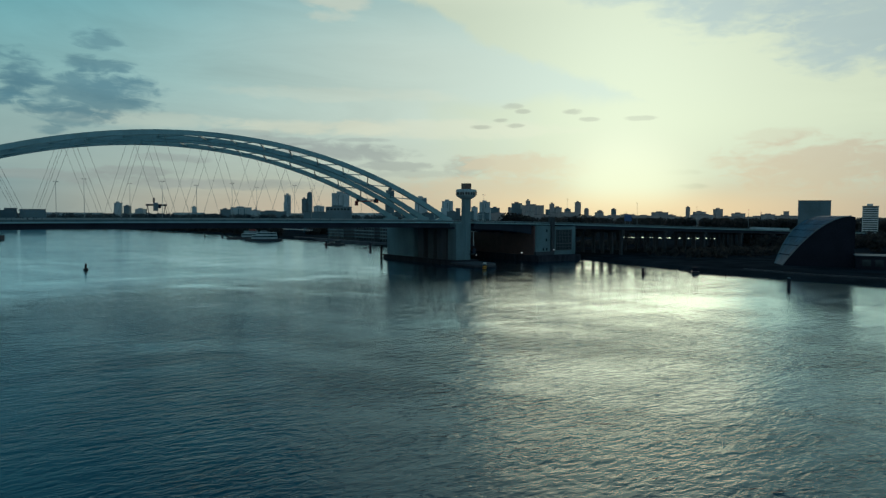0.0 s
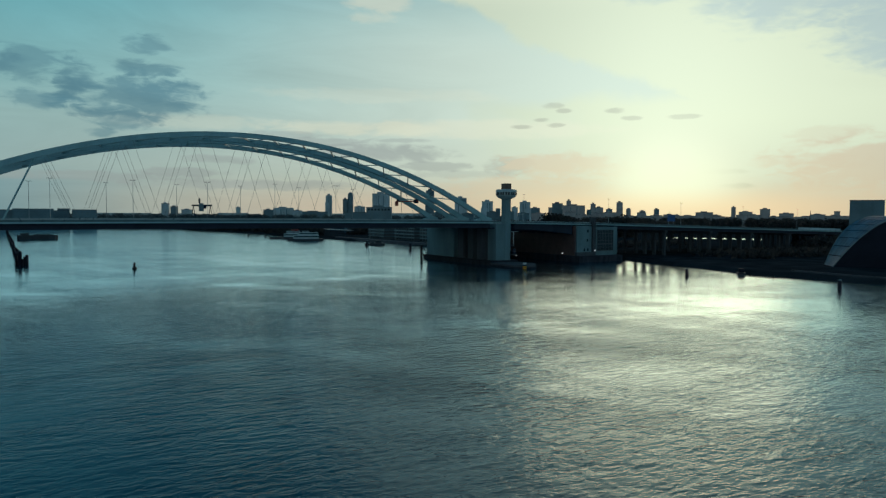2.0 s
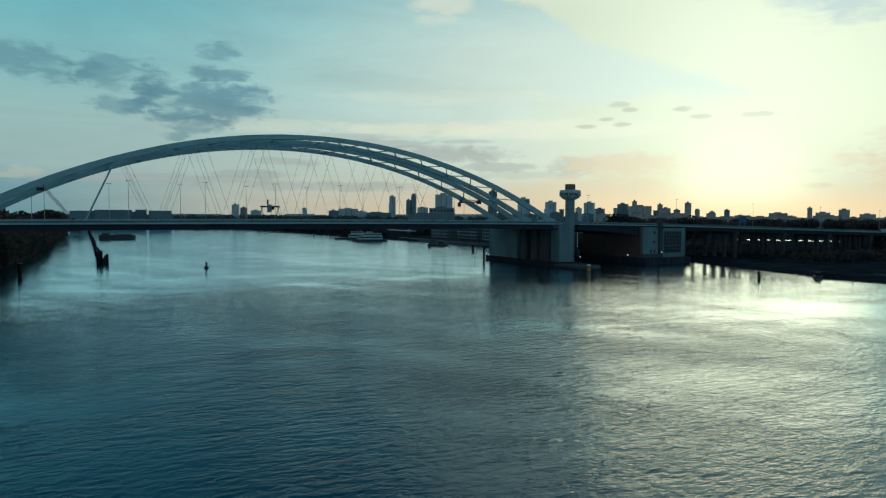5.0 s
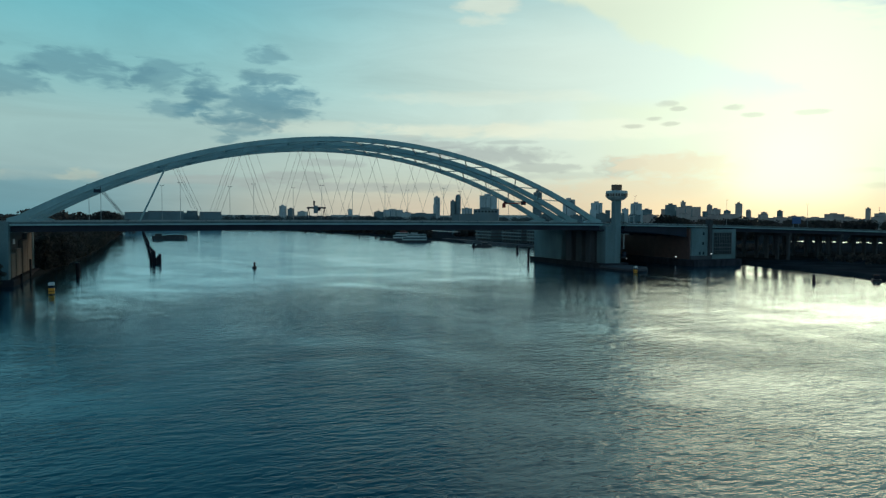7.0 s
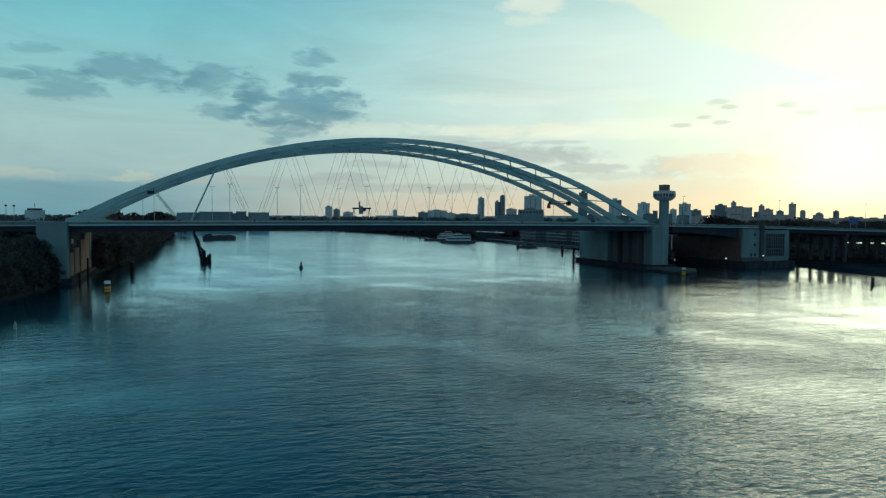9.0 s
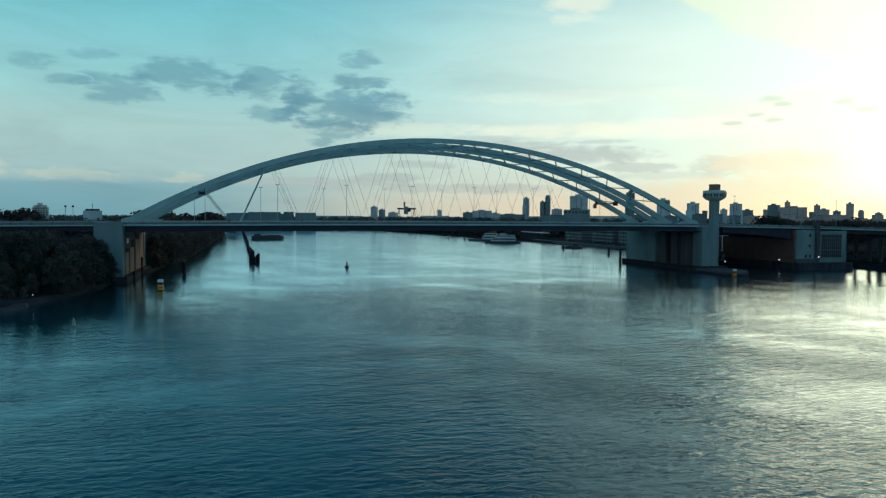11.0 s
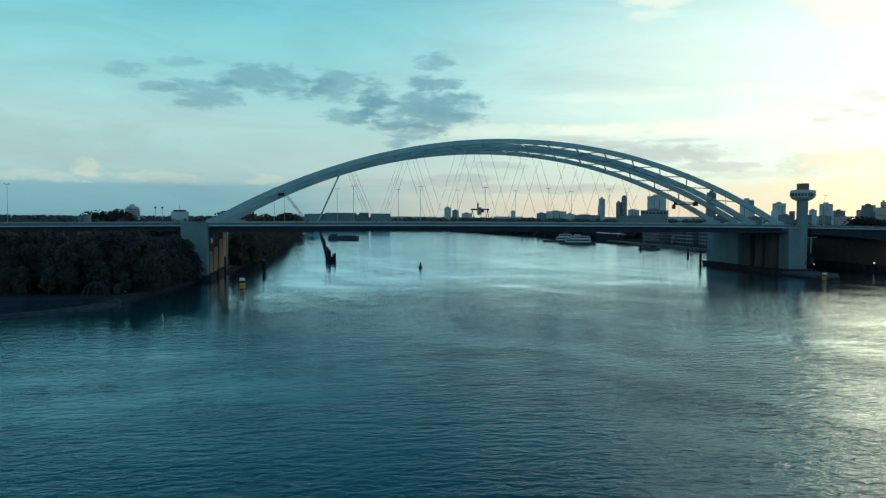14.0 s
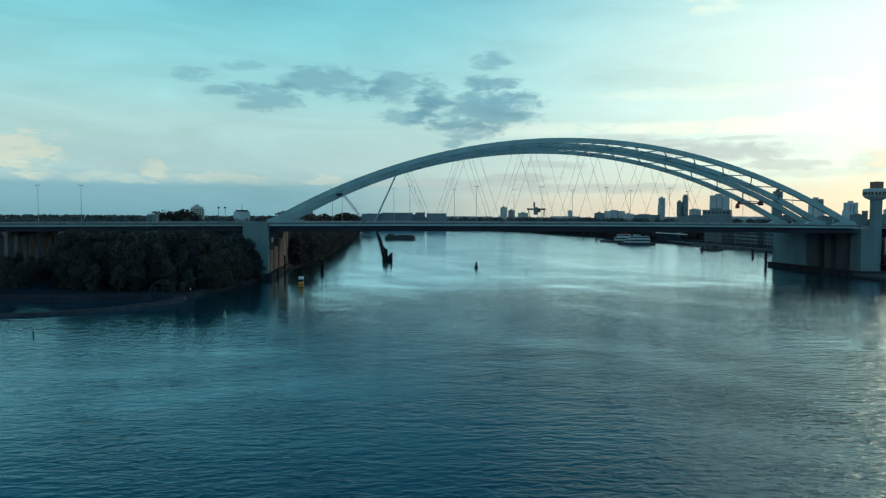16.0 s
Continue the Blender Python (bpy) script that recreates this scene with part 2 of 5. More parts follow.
def water_material():
    mat = bpy.data.materials.new("river_water")
    mat.use_nodes = True
    nt = mat.node_tree
    N, L = nt.nodes, nt.links
    N.remove(N["Principled BSDF"])
    deep, gloss, blend, edge = N.new("ShaderNodeBsdfDiffuse"), N.new("ShaderNodeBsdfGlossy"), N.new("ShaderNodeMixShader"), N.new("ShaderNodeFresnel")
    deep.inputs["Color"].default_value = (0.001, 0.075, 0.112, 1)
    gloss.inputs["Color"].default_value = (0.65, 0.89, 1.0, 1)
    edge.inputs["IOR"].default_value = 1.34
    for src, dst in ((deep.outputs[0], blend.inputs[1]), (gloss.outputs[0], blend.inputs[2]), (blend.outputs[0], N["Material Output"].inputs["Surface"])):
        L.new(src, dst)
    ge = N.new("ShaderNodeNewGeometry")

    def field(sx, sy, turn, scale, detail, rough=0.5, dist=0.0):
        mp = N.new("ShaderNodeMapping")
        mp.inputs["Scale"].default_value = (sx, sy, 1)
        mp.inputs["Rotation"].default_value = (0, 0, radians(turn))
        L.new(ge.outputs["Position"], mp.inputs[0])
        n = N.new("ShaderNodeTexNoise")
        L.new(mp.outputs[0], n.inputs["Vector"])
        n.inputs["Scale"].default_value, n.inputs["Detail"].default_value = scale, detail
        n.inputs["Roughness"].default_value, n.inputs["Distortion"].default_value = rough, dist
        return n.outputs[0]

    def calc(op, a, b):
        n = N.new("ShaderNodeMath")
        n.operation = op
        for s, v in zip(n.inputs, (a, b)):
            if isinstance(v, bpy.types.NodeSocket):
                L.new(v, s)
            else:
                s.default_value = v
        return n.outputs[0]

    sheen = calc("MULTIPLY", calc("POWER", edge.outputs[0], 1.6), 2.5)
    L.new(calc("MINIMUM", sheen, 1.0), blend.inputs[0])
    swell = field(0.35, 1.0, 8, 0.13, 2, 0.5, 0.4)
    chop = field(0.42, 1.0, -8, 0.36, 3, 0.5, 0.5)
    cross = field(0.55, 1.0, 20, 0.8, 3, 0.55, 0.4)
    ripple = field(0.6, 1.0, 10, 2.2, 3, 0.6)
    height = calc("ADD", calc("MULTIPLY", swell, 0.5), calc("MULTIPLY", chop, 0.60))
    height = calc("ADD", height, calc("ADD", calc("MULTIPLY", cross, 0.55), calc("MULTIPLY", ripple, 0.10)))
    # calm lanes and gusts; the water lies calmer towards the bridge
    lanes = field(0.42, 1.0, 16, 0.016, 4, 0.55, 2.2)
    drift = N.new("ShaderNodeMapping")
    drift.vector_type = "TEXTURE"
    drift.inputs["Rotation"].default_value = (0, 0, radians(-64))
    drift.inputs["Scale"].default_value = (5.0, 1.0, 1.0)
    L.new(ge.outputs["Position"], drift.inputs[0])
    streaks = N.new("ShaderNodeTexNoise")
    L.new(drift.outputs[0], streaks.inputs["Vector"])
    streaks.inputs["Scale"].default_value, streaks.inputs["Detail"].default_value = 0.022, 3
    streaks.inputs["Distortion"].default_value = 1.2
    lanes = calc("ADD", calc("MULTIPLY", lanes, 0.5), calc("MULTIPLY", streaks.outputs[0], 0.5))
    sep = N.new("ShaderNodeSeparateXYZ")
    L.new(ge.outputs["Position"], sep.inputs[0])
    lee = N.new("ShaderNodeMapRange")
    lee.interpolation_type = "SMOOTHSTEP"
    lee.inputs[1].default_value, lee.inputs[2].default_value = 105.0, 330.0
    lee.inputs[3].default_value, lee.inputs[4].default_value = 1.0, 0.36
    reach = N.new("ShaderNodeVectorMath")
    reach.operation = "LENGTH"
    L.new(ge.outputs["Position"], reach.inputs[0])
    L.new(reach.outputs["Value"], lee.inputs[0])

    def spread_to(lo, hi):
        n = N.new("ShaderNodeMapRange")
        n.inputs[1].default_value, n.inputs[2].default_value = 0.40, 0.57
        n.inputs[3].default_value, n.inputs[4].default_value = lo, hi
        L.new(lanes, n.inputs[0])
        return n.outputs[0]

    bp = N.new("ShaderNodeBump")
    bp.inputs["Distance"].default_value = 1.0
    shelter = N.new("ShaderNodeMapRange")                   # still water beside the island, livelier in the open
    shelter.interpolation_type = "SMOOTHSTEP"
    shelter.inputs[1].default_value, shelter.inputs[2].default_value = -70.0, 110.0
    shelter.inputs[3].default_value, shelter.inputs[4].default_value = 0.42, 1.3
    L.new(sep.outputs[0], shelter.inputs[0])
    L.new(calc("MULTIPLY", calc("MULTIPLY", spread_to(0.20, 0.70), lee.outputs[0]), shelter.outputs[0]), bp.inputs["Strength"])
    L.new(height, bp.inputs["Height"])
    for n in (deep, gloss, edge):
        L.new(bp.outputs[0], n.inputs["Normal"])
    blur = N.new("ShaderNodeMapRange")                      # ripples too small to tell apart farther off
    blur.inputs[1].default_value, blur.inputs[2].default_value = 90.0, 360.0
    blur.inputs[3].default_value, blur.inputs[4].default_value = 0.045, 0.11
    L.new(reach.outputs["Value"], blur.inputs[0])
    L.new(blur.outputs[0], gloss.inputs["Roughness"])
    return mat


def leaf_material(name, dark, light):
    mat = material(name, light, 0.8, vary=0.5, scale=0.15, fine=1.2, bump=0, second=dark, spec=0.2)
    N, L = mat.node_tree.nodes, mat.node_tree.links
    rp = [n for n in N if n.type == "VALTORGB"][0]
    ge = [n for n in N if n.type == "NEW_GEOMETRY"][0]
    old = rp.inputs[0].links[0].from_socket
    ad = N.new("ShaderNodeMath")
    ad.operation = "MULTIPLY_ADD"
    L.new(ge.outputs["Random Per Island"], ad.inputs[0])
    ad.inputs[1].default_value = 0.35
    L.new(old, ad.inputs[2])
    sb = N.new("ShaderNodeMath")
    sb.operation = "SUBTRACT"
    L.new(ad.outputs[0], sb.inputs[0])
    sb.inputs[1].default_value = 0.17
    L.new(sb.outputs[0], rp.inputs[0])
    # light from behind glows through the leaves
    bs, out = N["Principled BSDF"], N["Material Output"]
    through_leaf, both = N.new("ShaderNodeBsdfTranslucent"), N.new("ShaderNodeMixShader")
    L.new(bs.inputs["Base Color"].links[0].from_socket, through_leaf.inputs["Color"])
    both.inputs[0].default_value = 0.45
    L.new(bs.outputs[0], both.inputs[1])
    L.new(through_leaf.outputs[0], both.inputs[2])
    L.new(both.outputs[0], out.inputs["Surface"])
    return mat


def lamp_material(name, colour, power):
    mat = bpy.data.materials.new(name)
    mat.use_nodes = True
    bs = mat.node_tree.nodes["Principled BSDF"]
    bs.inputs["Emission Color"].default_value = (*colour, 1)
    bs.inputs["Emission Strength"].default_value = power
    return mat


WATER = water_material()
PAINT = material("bridge_paint", (0.28, 0.46, 0.50), 0.5, vary=0.22, scale=0.12, fine=2.0, bump=0.05, streak=0.6)
# dark paint; its near-black tone includes the shade under the decks
PAINT_DARK = material("dark_shaded_paint", (0.028, 0.037, 0.062), 0.55, vary=0.3, scale=0.1, fine=2.0, bump=0.05, streak=0.6, spec=0.15)
PANEL_GREY = material("parapet_panel", (0.13, 0.19, 0.21), 0.6, vary=0.3, scale=0.2, fine=3)
CABLE = material("hanger_steel", (0.22, 0.25, 0.26), 0.5, 0.3, vary=0.2)
RAIL = material("rail_paint", (0.36, 0.43, 0.45), 0.5, vary=0.2, fine=4)
CONCRETE = material("concrete", (0.165, 0.25, 0.275), 0.85, vary=0.35, scale=0.1, fine=2.5, bump=0.3, streak=0.75)
# streaked brown concrete, the low sun's warmth mixed into its colour
CONCRETE_WARM = material("weathered_sunlit_concrete", (0.215, 0.165, 0.14), 0.85, vary=0.4, scale=0.12, fine=2.5, bump=0.3, streak=0.8)
# darker copies of the concrete; on pier recesses and north columns they paint shade
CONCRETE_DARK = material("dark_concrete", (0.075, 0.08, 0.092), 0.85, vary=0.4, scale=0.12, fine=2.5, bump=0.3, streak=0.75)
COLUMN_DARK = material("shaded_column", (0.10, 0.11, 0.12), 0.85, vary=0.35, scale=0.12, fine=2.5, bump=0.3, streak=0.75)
TIMBER = material("wet_timber", (0.040, 0.040, 0.052), 0.9, spec=0.15, vary=0.5, scale=0.5, fine=5, bump=0.4, streak=0.8)
ASPHALT = material("asphalt", (0.05, 0.05, 0.053), 0.9, vary=0.3, scale=0.3, fine=8)
RUST = material("red_brown_panel", (0.24, 0.13, 0.09), 0.6, vary=0.3, scale=0.4, fine=3)
BROWN = material("brown_cladding", (0.15, 0.085, 0.08), 0.6, vary=0.3, scale=0.3, fine=3)
WHITE = material("white_paint", (0.72, 0.74, 0.74), 0.5, vary=0.15, scale=0.3)
# grey of the far buildings, lightened and blued to carry distance haze
GREY = material("hazed_grey_render", (0.46, 0.57, 0.62), 0.8, vary=0.25, scale=0.05, fine=0.8, bump=0.1, streak=0.5)
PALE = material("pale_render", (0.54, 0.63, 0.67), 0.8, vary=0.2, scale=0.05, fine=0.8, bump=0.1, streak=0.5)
# brick of the far buildings, its tone raised to take in distance haze
BRICK = material("hazed_brick_render", (0.44, 0.40, 0.40), 0.85, vary=0.3, scale=0.06, fine=1.0, bump=0.1)
SLATE = material("blue_grey_cladding", (0.14, 0.22, 0.26), 0.6, vary=0.25, scale=0.05, fine=0.8, bump=0.1)
PANE = material("window_glass", (0.03, 0.045, 0.055), 0.12, vary=0.3, scale=0.2, bump=0)
GLASS_ROOF = material("glass_roof", (0.03, 0.14, 0.22), 0.55, vary=0.35, scale=0.12, fine=0.6, bump=0.02, spec=0.25)
ROOF = material("roof_felt", (0.09, 0.09, 0.095), 0.9, vary=0.3)
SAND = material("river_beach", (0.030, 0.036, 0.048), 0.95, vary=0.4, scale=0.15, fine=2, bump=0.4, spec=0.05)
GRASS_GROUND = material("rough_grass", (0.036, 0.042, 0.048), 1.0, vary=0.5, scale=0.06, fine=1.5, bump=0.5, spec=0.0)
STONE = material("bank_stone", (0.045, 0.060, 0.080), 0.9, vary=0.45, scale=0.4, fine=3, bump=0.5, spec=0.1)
HULL = material("dark_hull", (0.035, 0.04, 0.05), 0.6, vary=0.4, scale=0.3)
YELLOW = material("yellow_paint", (0.80, 0.30, 0.02), 0.5, vary=0.25, scale=1)
GREEN_PAINT = material("green_paint", (0.14, 0.30, 0.25), 0.5, vary=0.25, scale=1)
RED_PAINT = material("red_paint", (0.40, 0.05, 0.035), 0.5, vary=0.25, scale=1)
BLUE_PAINT = material("blue_sign_paint", (0.03, 0.10, 0.30), 0.5, vary=0.2, scale=0.3)
BARK = material("bark", (0.07, 0.055, 0.04), 0.95, vary=0.4, fine=5, bump=0.5)
LEAF = leaf_material("leaves", (0.036, 0.044, 0.052), (0.095, 0.098, 0.088))
# leaves of the farthest woods, distance haze put into the colour: paler, bluer
LEAF_HAZE = leaf_material("haze_tinted_leaves", (0.06, 0.085, 0.10), (0.10, 0.13, 0.14))
DARK_WALL = material("dark_cladding", (0.020, 0.022, 0.034), 0.85, spec=0.1, vary=0.3, scale=0.1, fine=1.0, bump=0.05)
LEAF_FAR = leaf_material("far_leaves", (0.040, 0.040, 0.044), (0.085, 0.076, 0.070))
CABIN = material("cabin_paint", (0.42, 0.52, 0.54), 0.6, vary=0.2, scale=0.3, fine=2, bump=0.05)
LAMP_WHITE = lamp_material("white_lamp", (0.9, 0.95, 1.0), 0.8)

# ================= mesh helpers =================


def box(bm, x0, x1, y0, y1, z0, z1):
    v = [bm.verts.new(p) for p in ((x0, y0, z0), (x1, y0, z0), (x1, y1, z0), (x0, y1, z0), (x0, y0, z1), (x1, y0, z1), (x1, y1, z1), (x0, y1, z1))]
    for f in ((3, 2, 1, 0), (4, 5, 6, 7), (0, 1, 5, 4), (1, 2, 6, 5), (2, 3, 7, 6), (3, 0, 4, 7)):
        bm.faces.new([v[i] for i in f])


def beam(bm, p, q, w, h):
    """A straight member of width w (level) and depth h between two points."""
    p, q = Vector(p), Vector(q)
    d = (q - p).normalized()
    side = d.cross(Vector((0, 0, 1)))
    side = side.normalized() if side.length > 1e-4 else Vector((1, 0, 0))
    up = side.cross(d).normalized()
    v = [bm.verts.new(o + side * (w / 2 * a) + up * (h / 2 * b)) for o in (p, q) for a, b in ((-1, -1), (1, -1), (1, 1), (-1, 1))]
    for f in ((3, 2, 1, 0), (4, 5, 6, 7), (0, 1, 5, 4), (1, 2, 6, 5), (2, 3, 7, 6), (3, 0, 4, 7)):
        bm.faces.new([v[i] for i in f])


def tube(bm, p, q, r, r2=None, n=8):
    """A round member, tapering from r to r2."""
    p, q = Vector(p), Vector(q)
    r2 = r if r2 is None else r2
    d = (q - p).normalized()
    a = d.orthogonal().normalized()
    b = d.cross(a)
    ring = [[bm.verts.new(o + (a * math.cos(k * 2 * math.pi / n) + b * math.sin(k * 2 * math.pi / n)) * rr) for k in range(n)] for o, rr in ((p, r), (q, r2))]
    for k in range(n):
        bm.faces.new((ring[0][k], ring[0][(k + 1) % n], ring[1][(k + 1) % n], ring[1][k]))
    bm.faces.new(ring[0][::-1])
    bm.faces.new(ring[1])


def lathe(bm, x, y, profile, n=12, turn=0.0):
    """A turned body: profile of (radius, z)."""
    rings = [[bm.verts.new((x + r * math.cos(turn + k * 2 * math.pi / n), y + r * math.sin(turn + k * 2 * math.pi / n), z)) for k in range(n)] for r, z in profile]
    for i in range(len(rings) - 1):
        for k in range(n):
            bm.faces.new((rings[i][k], rings[i][(k + 1) % n], rings[i + 1][(k + 1) % n], rings[i + 1][k]))
    bm.faces.new(rings[0][::-1])
    bm.faces.new(rings[-1])


def prism(bm, outline, axis, a, b):
    """An outline of (u, v) carried along an axis from a to b: axis y gives (u, ., v), x gives (., u, v), z gives (u, v, .)."""
    place = {"y": lambda u, v, w: (u, w, v), "x": lambda u, v, w: (w, u, v), "z": lambda u, v, w: (u, v, w)}[axis]
    lo = [bm.verts.new(place(u, v, a)) for u, v in outline]
    hi = [bm.verts.new(place(u, v, b)) for u, v in outline]
    n = len(outline)
    for k in range(n):
        bm.faces.new((lo[k], lo[(k + 1) % n], hi[(k + 1) % n], hi[k]))
    bm.faces.new(lo[::-1])
    bm.faces.new(hi)


def strip(bm, stations):
    """A bar of changing section: stations are rings of points with one count."""
    rings = [[bm.verts.new(p) for p in s] for s in stations]
    n = len(rings[0])
    for a, b in zip(rings, rings[1:]):
        for k in range(n):
            bm.faces.new((a[k], a[(k + 1) % n], b[(k + 1) % n], b[k]))
    bm.faces.new(rings[0][::-1])
    bm.faces.new(rings[-1])


def finish(bm, name, mat, bevel=0.0, smooth=False):
    bmesh.ops.recalc_face_normals(bm, faces=bm.faces)
    if bevel:
        bmesh.ops.bevel(bm, geom=list(bm.edges), offset=bevel, segments=1, affect="EDGES", clamp_overlap=True)
    me = bpy.data.meshes.new(name)
    bm.to_mesh(me)
    bm.free()
    me.materials.append(mat)
    if smooth:
        me.shade_smooth()
    return me


def part(name, bm, mat, parent, label="", bevel=0.0, smooth=False):
    ob = new(name, finish(bm, name, mat, bevel, smooth))
    ob.parent = parent
    if parent is not None:
        ob.matrix_parent_inverse = Matrix.Identity(4)
    return tagged(ob, label)


def thing(name, label, category, group="", kind="", at=(0, 0, 0), turn=0.0):
    ob = new(name)
    ob.empty_display_size = 0.5
    ob.matrix_basis = pose(*at, 0, 0, turn)
    return tagged(ob, label, category, group, kind)


def solid(name, bm, mat, label, category, group="", kind="", bevel=0.0, smooth=False):
    return tagged(new(name, finish(bm, name, mat, bevel, smooth)), label, category, group, kind)


def B():
    return bmesh.new()


def one_box(*a):
    bm = B()
    box(bm, *a)
    return bm


def one_beam(*a):
    bm = B()
    beam(bm, *a)
    return bm


def one_tube(*a, **k):
    bm = B()
    tube(bm, *a, **k)
    return bm


# ================= water and land =================
bm = B()
box(bm, -6000, 6000, -3000, 6000, -4.0, 0.0)
solid("water", bm, WATER, "teal river water with wind ripples at dusk", "river", kind="structure")


def bank(name, outline, z, mat, label, slope=3.0):
    """Land with a sloping edge down into the water."""
    bm = B()
    n = len(outline)
    area = sum(outline[i][0] * outline[(i + 1) % n][1] - outline[(i + 1) % n][0] * outline[i][1] for i in range(n))
    pts = outline if area > 0 else outline[::-1]
    top = []
    for i in range(n):
        a, b, c = Vector(pts[i - 1]), Vector(pts[i]), Vector(pts[(i + 1) % n])
        e1, e2 = (b - a).normalized(), (c - b).normalized()
        nrm = (Vector((-e1.y, e1.x)) + Vector((-e2.y, e2.x))).normalized()
        q = b + nrm * slope
        top.append(bm.verts.new((q.x, q.y, z)))
    low = [bm.verts.new((p[0], p[1], -1.0)) for p in pts]
    for i in range(n):
        bm.faces.new((low[i], low[(i + 1) % n], top[(i + 1) % n], top[i]))
    bm.faces.new(top)
    bmesh.ops.triangulate(bm, faces=[f for f in bm.faces if len(f.verts) > 4])
    return solid(name, bm, mat, label, "ground", kind="structure")


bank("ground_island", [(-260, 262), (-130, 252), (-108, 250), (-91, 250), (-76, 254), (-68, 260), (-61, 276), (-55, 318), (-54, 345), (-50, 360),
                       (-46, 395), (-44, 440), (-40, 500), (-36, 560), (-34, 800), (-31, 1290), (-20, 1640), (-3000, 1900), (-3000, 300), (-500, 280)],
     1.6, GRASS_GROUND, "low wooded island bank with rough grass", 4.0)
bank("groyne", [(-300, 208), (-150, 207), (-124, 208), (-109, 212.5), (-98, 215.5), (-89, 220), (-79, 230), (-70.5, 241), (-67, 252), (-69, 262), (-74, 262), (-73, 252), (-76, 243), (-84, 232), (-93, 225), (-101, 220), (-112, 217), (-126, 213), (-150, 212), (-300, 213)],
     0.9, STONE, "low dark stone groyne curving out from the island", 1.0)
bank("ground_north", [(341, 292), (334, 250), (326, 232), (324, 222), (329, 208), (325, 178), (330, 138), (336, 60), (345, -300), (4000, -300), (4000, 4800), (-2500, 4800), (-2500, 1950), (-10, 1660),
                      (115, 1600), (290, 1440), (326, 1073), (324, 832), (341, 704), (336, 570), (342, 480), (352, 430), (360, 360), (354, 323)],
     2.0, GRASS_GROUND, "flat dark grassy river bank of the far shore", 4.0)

# ================= the twin arch bridge =================
MID, PANEL = 96.4, 15.65                 # middle of the span, spacing of the bracing
LEFT_END, RIGHT_END = -52.0, 245.0


def rib_top(x):
    u = (x - MID) / 150
    return 69.35 - 40.45 * u * u - 1.8 * u ** 4


def rib_depth(x):
    u = abs(x - MID) / 148.6
    return 2.3 + 0.9 * u ** 3


def deck_z(x):
    """Top of the roadway, with the camber of the whole crossing."""
    if x < LEFT_END:
        return 25.85 - 0.008 * (LEFT_END - x)
    if x > 346:
        return 24.2 - 0.0245 * (x - 346)
    if x > RIGHT_END:
        return 25.85 - 0.0163 * (x - RIGHT_END)
    u = (x - MID) / 148.5
    return 26.35 - 0.5 * u * u


def spread(a, b, step):
    n = max(1, round((b - a) / step))
    return [a + (b - a) * i / n for i in range(n + 1)]


def deck_run(parent, y0, y1, x0, x1, step=8.0, depth=0.7, girders=3.0, inset=3.2):
    """Roadway slab with its edge beam, and the main girders under it."""
    bm = B()
    strip(bm, [[(x, y0, deck_z(x) - depth), (x, y1, deck_z(x) - depth), (x, y1, deck_z(x)), (x, y0, deck_z(x))] for x in spread(x0, x1, step)])
    part("deck_slab", bm, PAINT, parent)
    bm = B()
    strip(bm, [[(x, y0 + 0.7, deck_z(x) + 0.004), (x, y1 - 0.7, deck_z(x) + 0.004), (x, y1 - 0.7, deck_z(x) + 0.09), (x, y0 + 0.7, deck_z(x) + 0.09)] for x in spread(x0, x1, step)])
    part("roadway", bm, ASPHALT, parent, "dark asphalt road surface")
    # girder colour is darkened for the shade of the overhanging slab
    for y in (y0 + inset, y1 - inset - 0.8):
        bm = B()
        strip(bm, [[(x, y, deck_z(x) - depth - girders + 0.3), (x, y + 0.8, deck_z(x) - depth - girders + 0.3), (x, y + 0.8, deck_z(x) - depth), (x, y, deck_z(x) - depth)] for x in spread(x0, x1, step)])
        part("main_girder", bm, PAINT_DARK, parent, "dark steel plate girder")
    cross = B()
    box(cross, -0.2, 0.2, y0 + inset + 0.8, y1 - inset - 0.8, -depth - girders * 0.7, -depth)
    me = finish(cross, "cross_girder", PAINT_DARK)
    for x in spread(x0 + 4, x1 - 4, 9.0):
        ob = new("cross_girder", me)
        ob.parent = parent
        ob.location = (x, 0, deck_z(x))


def parapet(parent, y, x0, x1, height=1.25, posts=8.0):
    """Edge rail: solid lower panel, top rail and posts."""
    bm = B()
    strip(bm, [[(x, y - 0.06, deck_z(x) + 0.1), (x, y + 0.06, deck_z(x) + 0.1), (x, y + 0.06, deck_z(x) + height * 0.72), (x, y - 0.06, deck_z(x) + height * 0.72)] for x in spread(x0, x1, 8)])
    rail = part("parapet_panel", bm, PANEL_GREY, parent, "grey parapet panel")
    bm = B()
    strip(bm, [[(x, y - 0.11, deck_z(x) + height - 0.12), (x, y + 0.11, deck_z(x) + height - 0.12), (x, y + 0.11, deck_z(x) + height), (x, y - 0.11, deck_z(x) + height)] for x in spread(x0, x1, 8)])
    part("top_rail", bm, RAIL, rail)
    me = finish(one_box(-0.09, 0.09, -0.12, 0.12, 0.1, height + 0.03), "rail_post", PAINT_DARK)
    for x in spread(x0, x1, posts)[1:-1]:
        ob = new("rail_post", me)
        ob.parent = rail
        ob.location = (x, y, deck_z(x))


